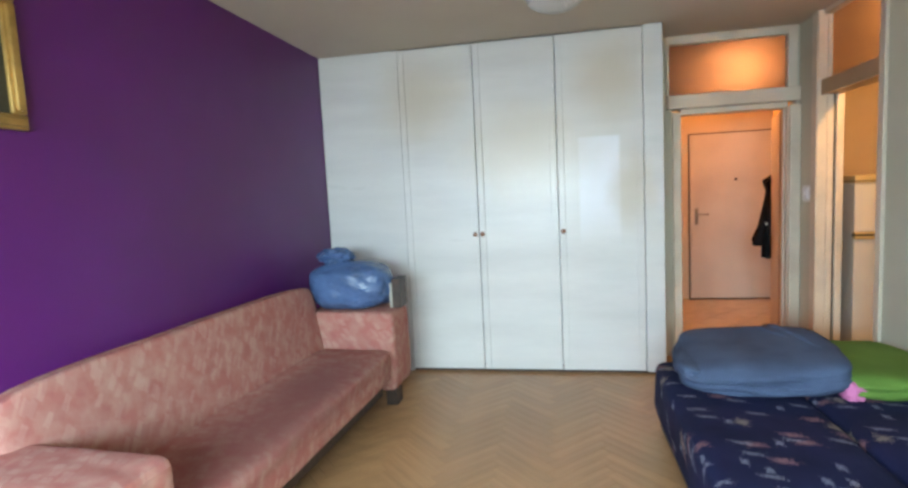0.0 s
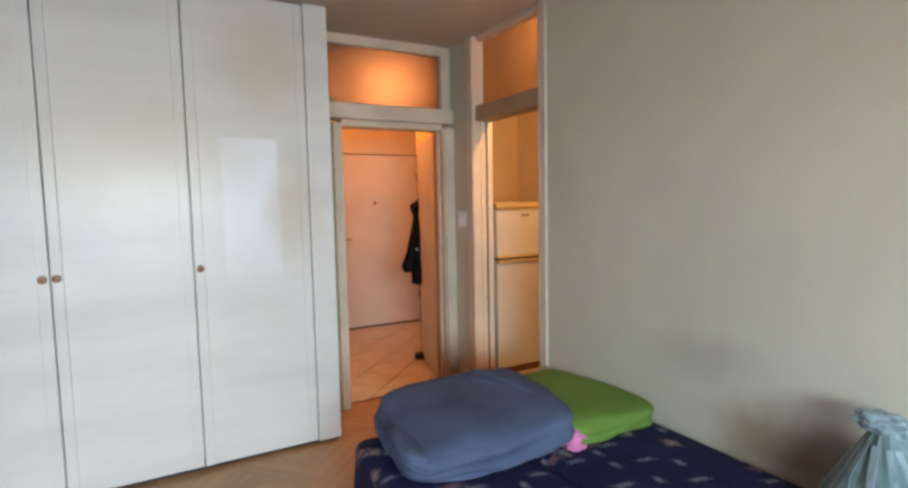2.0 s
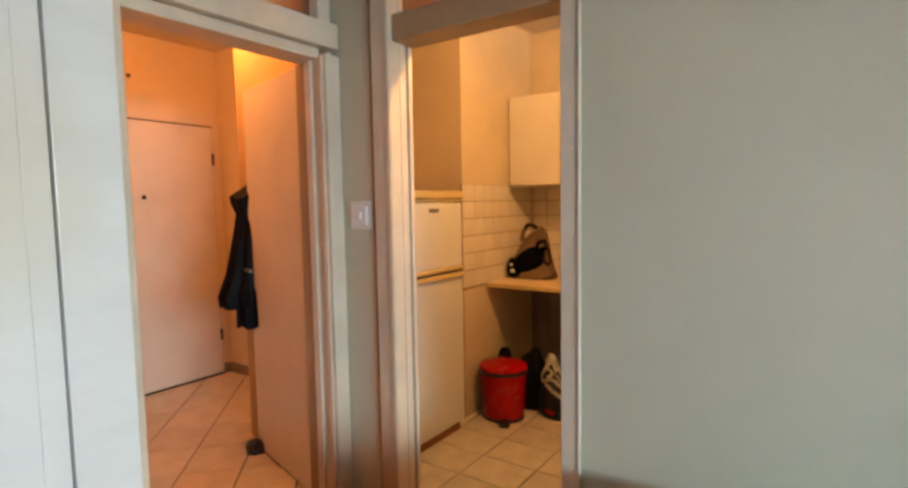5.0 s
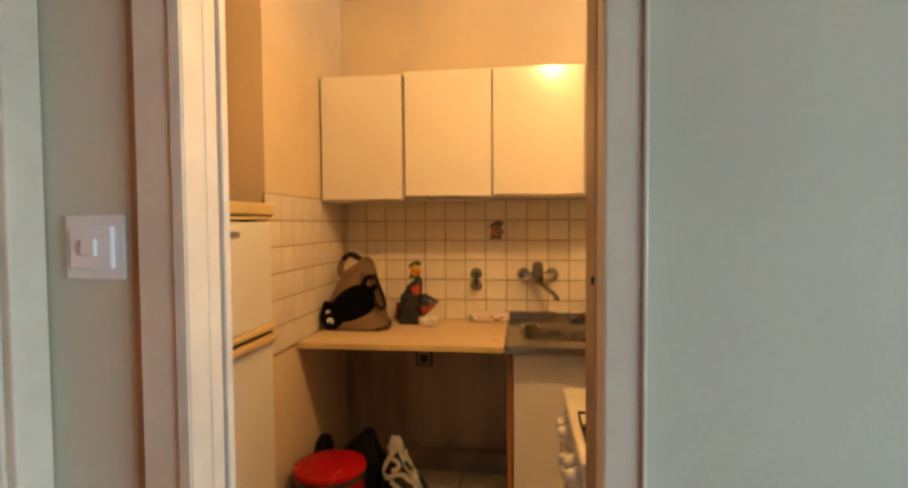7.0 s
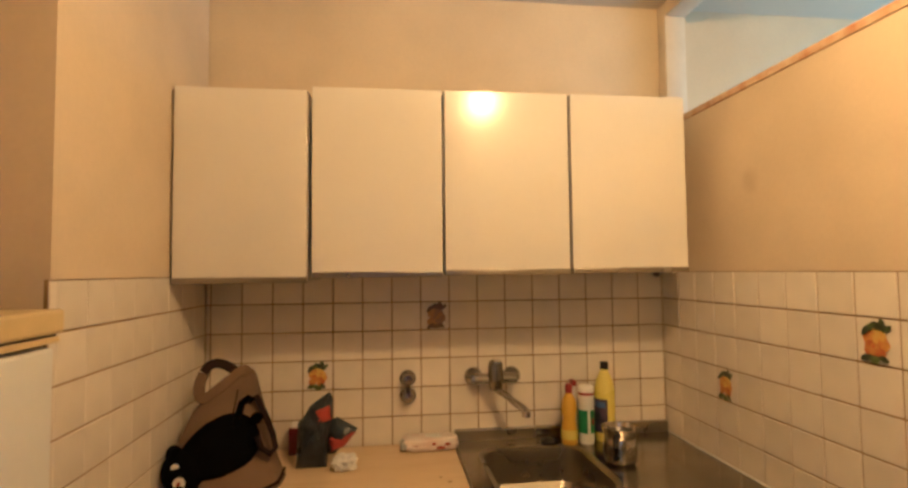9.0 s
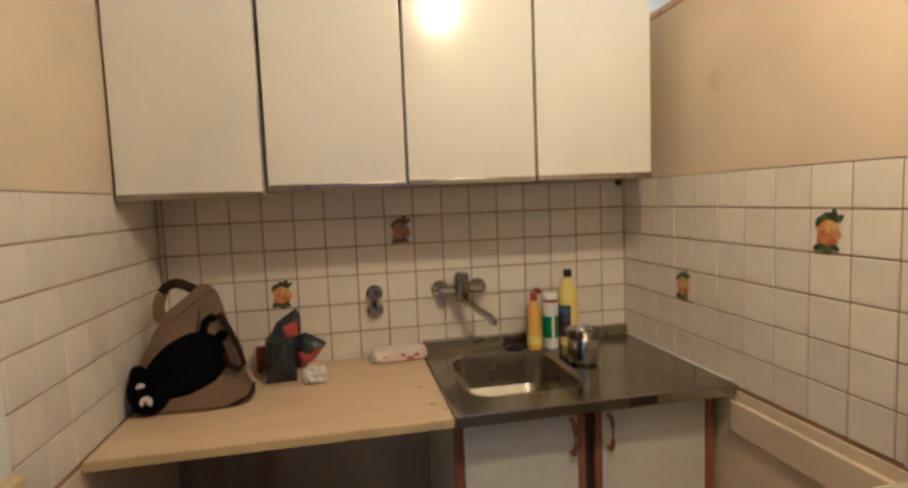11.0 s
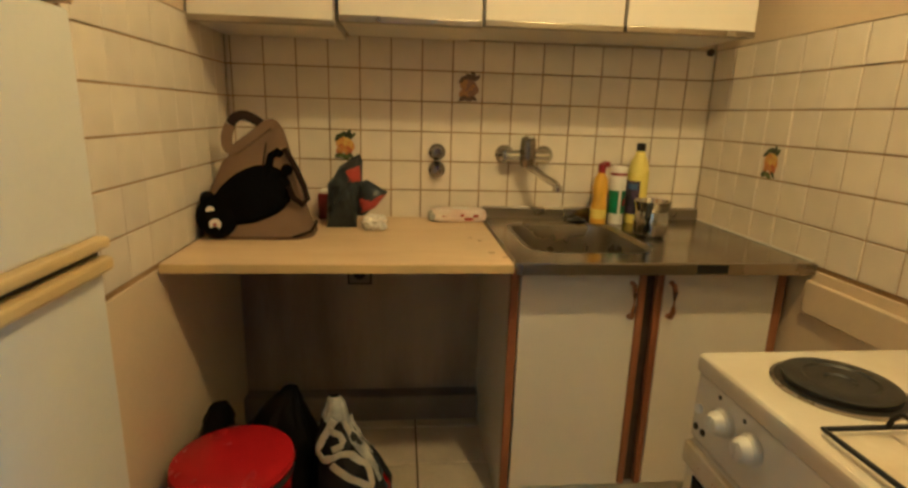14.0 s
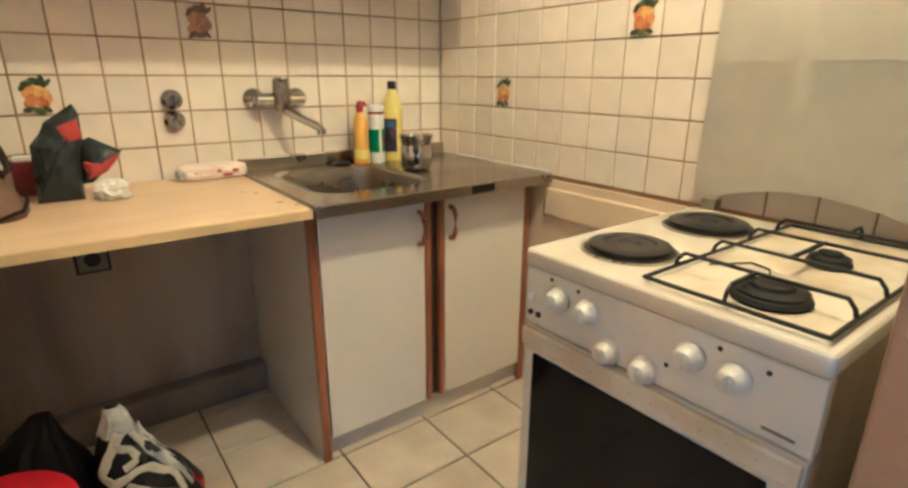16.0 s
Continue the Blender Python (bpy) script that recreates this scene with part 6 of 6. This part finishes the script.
BAG = [(0.008, -0.57, 1.318, 0.090, 0.100), (0.035, -0.57, 1.316, 0.110, 0.120), (0.12, -0.57, 1.320, 0.110, 0.120), (0.19, -0.565, 1.340, 0.090, 0.095), (0.26, -0.56, 1.362, 0.065, 0.066), (0.33, -0.558, 1.370, 0.038, 0.040), (0.375, -0.56, 1.366, 0.022, 0.026), (0.406, -0.56, 1.372, 0.006, 0.014)]
part("body", gathered(BAG, 0.16, 6.6), M["carrier"], cb)
part("top_print", gathered(BAG, 0.16, 6.6, 0.002, (0.335, 0.402)), M["silver_film"], cb, "crumpled silver-grey top")
part("side_print", ribbon([(-66, 0.335), (-72, 0.27), (-76, 0.20), (-70, 0.15)], 0.055, 0.002, BAG, 0.16, 6.6, 0.002), M["silver_film"], cb, "grey printed side")
part("side_print", ribbon([(-34, 0.30), (-60, 0.25), (-80, 0.18), (-74, 0.12)], 0.040, 0.002, BAG, 0.16, 6.6, 0.0015), M["grey_print"], cb, "dark grey printed side")
for pts, w in (([(0, 0.345), (35, 0.295), (50, 0.255), (32, 0.235), (-8, 0.252), (-34, 0.242), (-56, 0.200), (-42, 0.150), (-12, 0.190), (16, 0.226)], 0.022), ([(22, 0.322), (-16, 0.302), (-26, 0.275), (8, 0.266)], 0.020), ([(-40, 0.335), (-52, 0.295), (-62, 0.26)], 0.014)):
    part("print_strip", ribbon(pts, w, 0.003, BAG, 0.16, 6.6, 0.004), M["cream_film"], cb, "cream printed strip")
for pts in ([(-72, 0.155), (-76, 0.11), (-70, 0.07)], [(18, 0.07), (2, 0.058), (-10, 0.062)]):
    part("print_patch", ribbon(pts, 0.022, 0.002, BAG, 0.16, 6.6, 0.003), M["red_plastic"], cb, "red printed patch")

tagged(part("corner_bracket", lathe([(0.012, 0), (0.014, -0.012), (0.008, -0.02), (0, -0.021)], (-0.002, 0.028, 1.478), "X", 14), M["dark_wood"]), "small dark bracket under the wall cupboard", "bracket")

# ---- wall and floor pieces ----
PZ, Z0 = 0.1085, 0.8355   # height of a course, foot of the lowest one
setting("grout_back", box(0.004, 0.012, 0.0, KY1, 0.823, 1.486), M["grout"], "brown grout bed behind the sink tiles", "grout")
setting("grout_left", box(-0.925, 0.004, KY1 + 0.004, KY1 + 0.012, 0.823, 1.486), M["grout"], "brown grout bed beside the fridge", "grout")
setting("grout_stove", box(KX0, 0.004, -0.012, -0.004, 0.823, 1.486), M["grout"], "brown grout bed behind the cooker", "grout")
cuts = {}


def lay(edges, make, parent, joint=0.0046, tilt=0.25):
    """Six courses of tiles between upright joints at the given edges."""
    for r in range(6):
        z = Z0 + PZ * (r + 0.5)
        for a, b in zip(edges, edges[1:]):
            w = round(abs(b - a), 4)
            if w < 0.012:
                continue
            key = (w, joint)
            if key not in cuts:
                cuts[key] = piece_mesh("tile", pillow_tile(w - joint, PZ - 0.0046, 0.0105, min(0.0016, joint * 0.7)), M["wall_tile"])
            place("tile", cuts[key], make((a + b) / 2, z) @ pose(0, 0, 0, random.uniform(-tilt, tilt), random.uniform(-tilt, tilt), 0), parent)


yb = [0.0] + [0.1035 + 0.1112 * k for k in range(16)] + [KY1]
lay(yb, lambda u, z: pose(0.0105, u, z) @ Matrix.Rotation(-math.pi / 2, 4, "Y") @ Matrix.Rotation(math.pi / 2, 4, "Z"), wall_back)
xs = [0.0] + [-0.011 - 0.1133 * k for k in range(1, 17)]
lay(xs, lambda u, z: pose(u, -0.0105, z) @ Matrix.Rotation(-math.pi / 2, 4, "X"), wall_stove)
lay([-0.925] + [-0.9 + 0.1125 * k for k in range(9)], lambda u, z: pose(u, KY1 + 0.0105, z) @ Matrix.Rotation(math.pi / 2, 4, "X"), wall_left, 0.002, 0.06)   # close upright joints

# kitchen floor
TX, TY = 0.235, 0.314
ft = piece_mesh("tile", pillow_tile(TX - 0.0065, TY - 0.0065, 0.012, 0.002), M["floor_tile"])
for i in range(-1, 9):
    for j in range(-2, 8):
        x, y = 0.115 - TX * (i + 0.5) - 0.0, 0.487 + TY * (j + 0.5)
        if x - TX / 2 > -2.02 and x < 0.1 and -0.2 < y < 2.4:
            place("tile", ft, pose(x, y, 0.0), kfloor)
# hall floor, laid at 45 degrees
HT = 0.30
ht = piece_mesh("tile", pillow_tile(HT - 0.007, HT - 0.007, 0.012, 0.002), M["hall_tile"])
for i in range(-9, 10):
    for j in range(-9, 10):
        c = Matrix.Rotation(radians(45), 2) @ Vector((i * HT, j * HT)) + Vector((-2.1, 2.62))
        if not (-3.75 < c.x < -0.85 and YF - 0.2 < c.y < 4.2):
            continue
        if -3.33 < c.x < -1.27 and YF + 0.22 < c.y < 3.77:
            place("tile", ht, pose(c.x, c.y, 0.0, 0, 0, 45), hall_floor)
            continue
        own = pillow_tile(HT - 0.007, HT - 0.007, 0.012, 0.002)
        bmesh.ops.transform(own, matrix=pose(c.x, c.y, 0, 0, 0, 45), verts=own.verts[:])
        for co, no in (((-3.55, 0, 0), (-1, 0, 0)), ((-1.05, 0, 0), (1, 0, 0)), ((0, YF, 0), (0, -1, 0)), ((0, 3.99, 0), (0, 1, 0))):
            bmesh.ops.bisect_plane(own, geom=own.verts[:] + own.edges[:] + own.faces[:], plane_co=co, plane_no=no, clear_outer=True)
        if len(own.faces) < 3:
            own.free()
            continue
        place("tile", piece_mesh("tile", own, M["hall_tile"]), Matrix(), hall_floor)

# herringbone parquet
PW, PL = 0.07, 0.42
plank = piece_mesh("plank", box(-PL / 2 + 0.0006, PL / 2 - 0.0006, -PW / 2 + 0.0006, PW / 2 - 0.0006, -0.006, 0.004, 0.0008, 1), M["parquet"])
near, far = [], []
R45 = Matrix.Rotation(radians(45), 2)
for a in range(-120, 120):
    for b in range(-20, 20):
        for vert in (0, 1):
            if vert:
                c = Vector((a * PW + PW / 2 + b * PL, (a + 1) * PW + PL / 2 - b * PL))
            else:
                c = Vector((a * PW + PL / 2 + b * PL, a * PW + PW / 2 - b * PL))
            c = R45 @ c + Vector((-3.9, -0.6))
            if not (XP < c.x < XR + 0.09 and YS < c.y < YF - 0.09 or -2.98 < c.x < -1.92 and YS < c.y < YF + 0.19):
                continue
            (near if (-4.9 < c.x < -2.9 and -0.55 < c.y < YW + 0.35 or c.x >= -2.95 and c.y > 0.4) else far).append((c, 45 + 90 * vert))
near.sort(key=lambda r: -r[0].y)
far += near[300:]
for c, turn in near[:300]:
    place("plank", plank, pose(c.x, c.y, random.uniform(-0.0004, 0.0004), 0, 0, turn), base)
verts, faces = [], []
for c, turn in far:
    ca, sa = math.cos(radians(turn)), math.sin(radians(turn))
    n0 = len(verts)
    for z in (-0.004, 0.004):
        for u, v in ((-1, -1), (1, -1), (1, 1), (-1, 1)):
            e = 0.0008 if z > 0 else 0
            px, py = u * (PL / 2 - 0.0006 - e), v * (PW / 2 - 0.0006 - e)
            verts.append((c.x + px * ca - py * sa, c.y + px * sa + py * ca, z))
    faces += [tuple(n0 + k for k in f) for f in ((4, 5, 6, 7), (0, 1, 5, 4), (1, 2, 6, 5), (2, 3, 7, 6), (3, 0, 4, 7))]
me = bpy.data.meshes.new("planks")
me.from_pydata(verts, [], faces)
me.materials.append(M["parquet_far"])
rest = new("planks", me)
rest.parent = base
tagged(rest, kind="stuff")
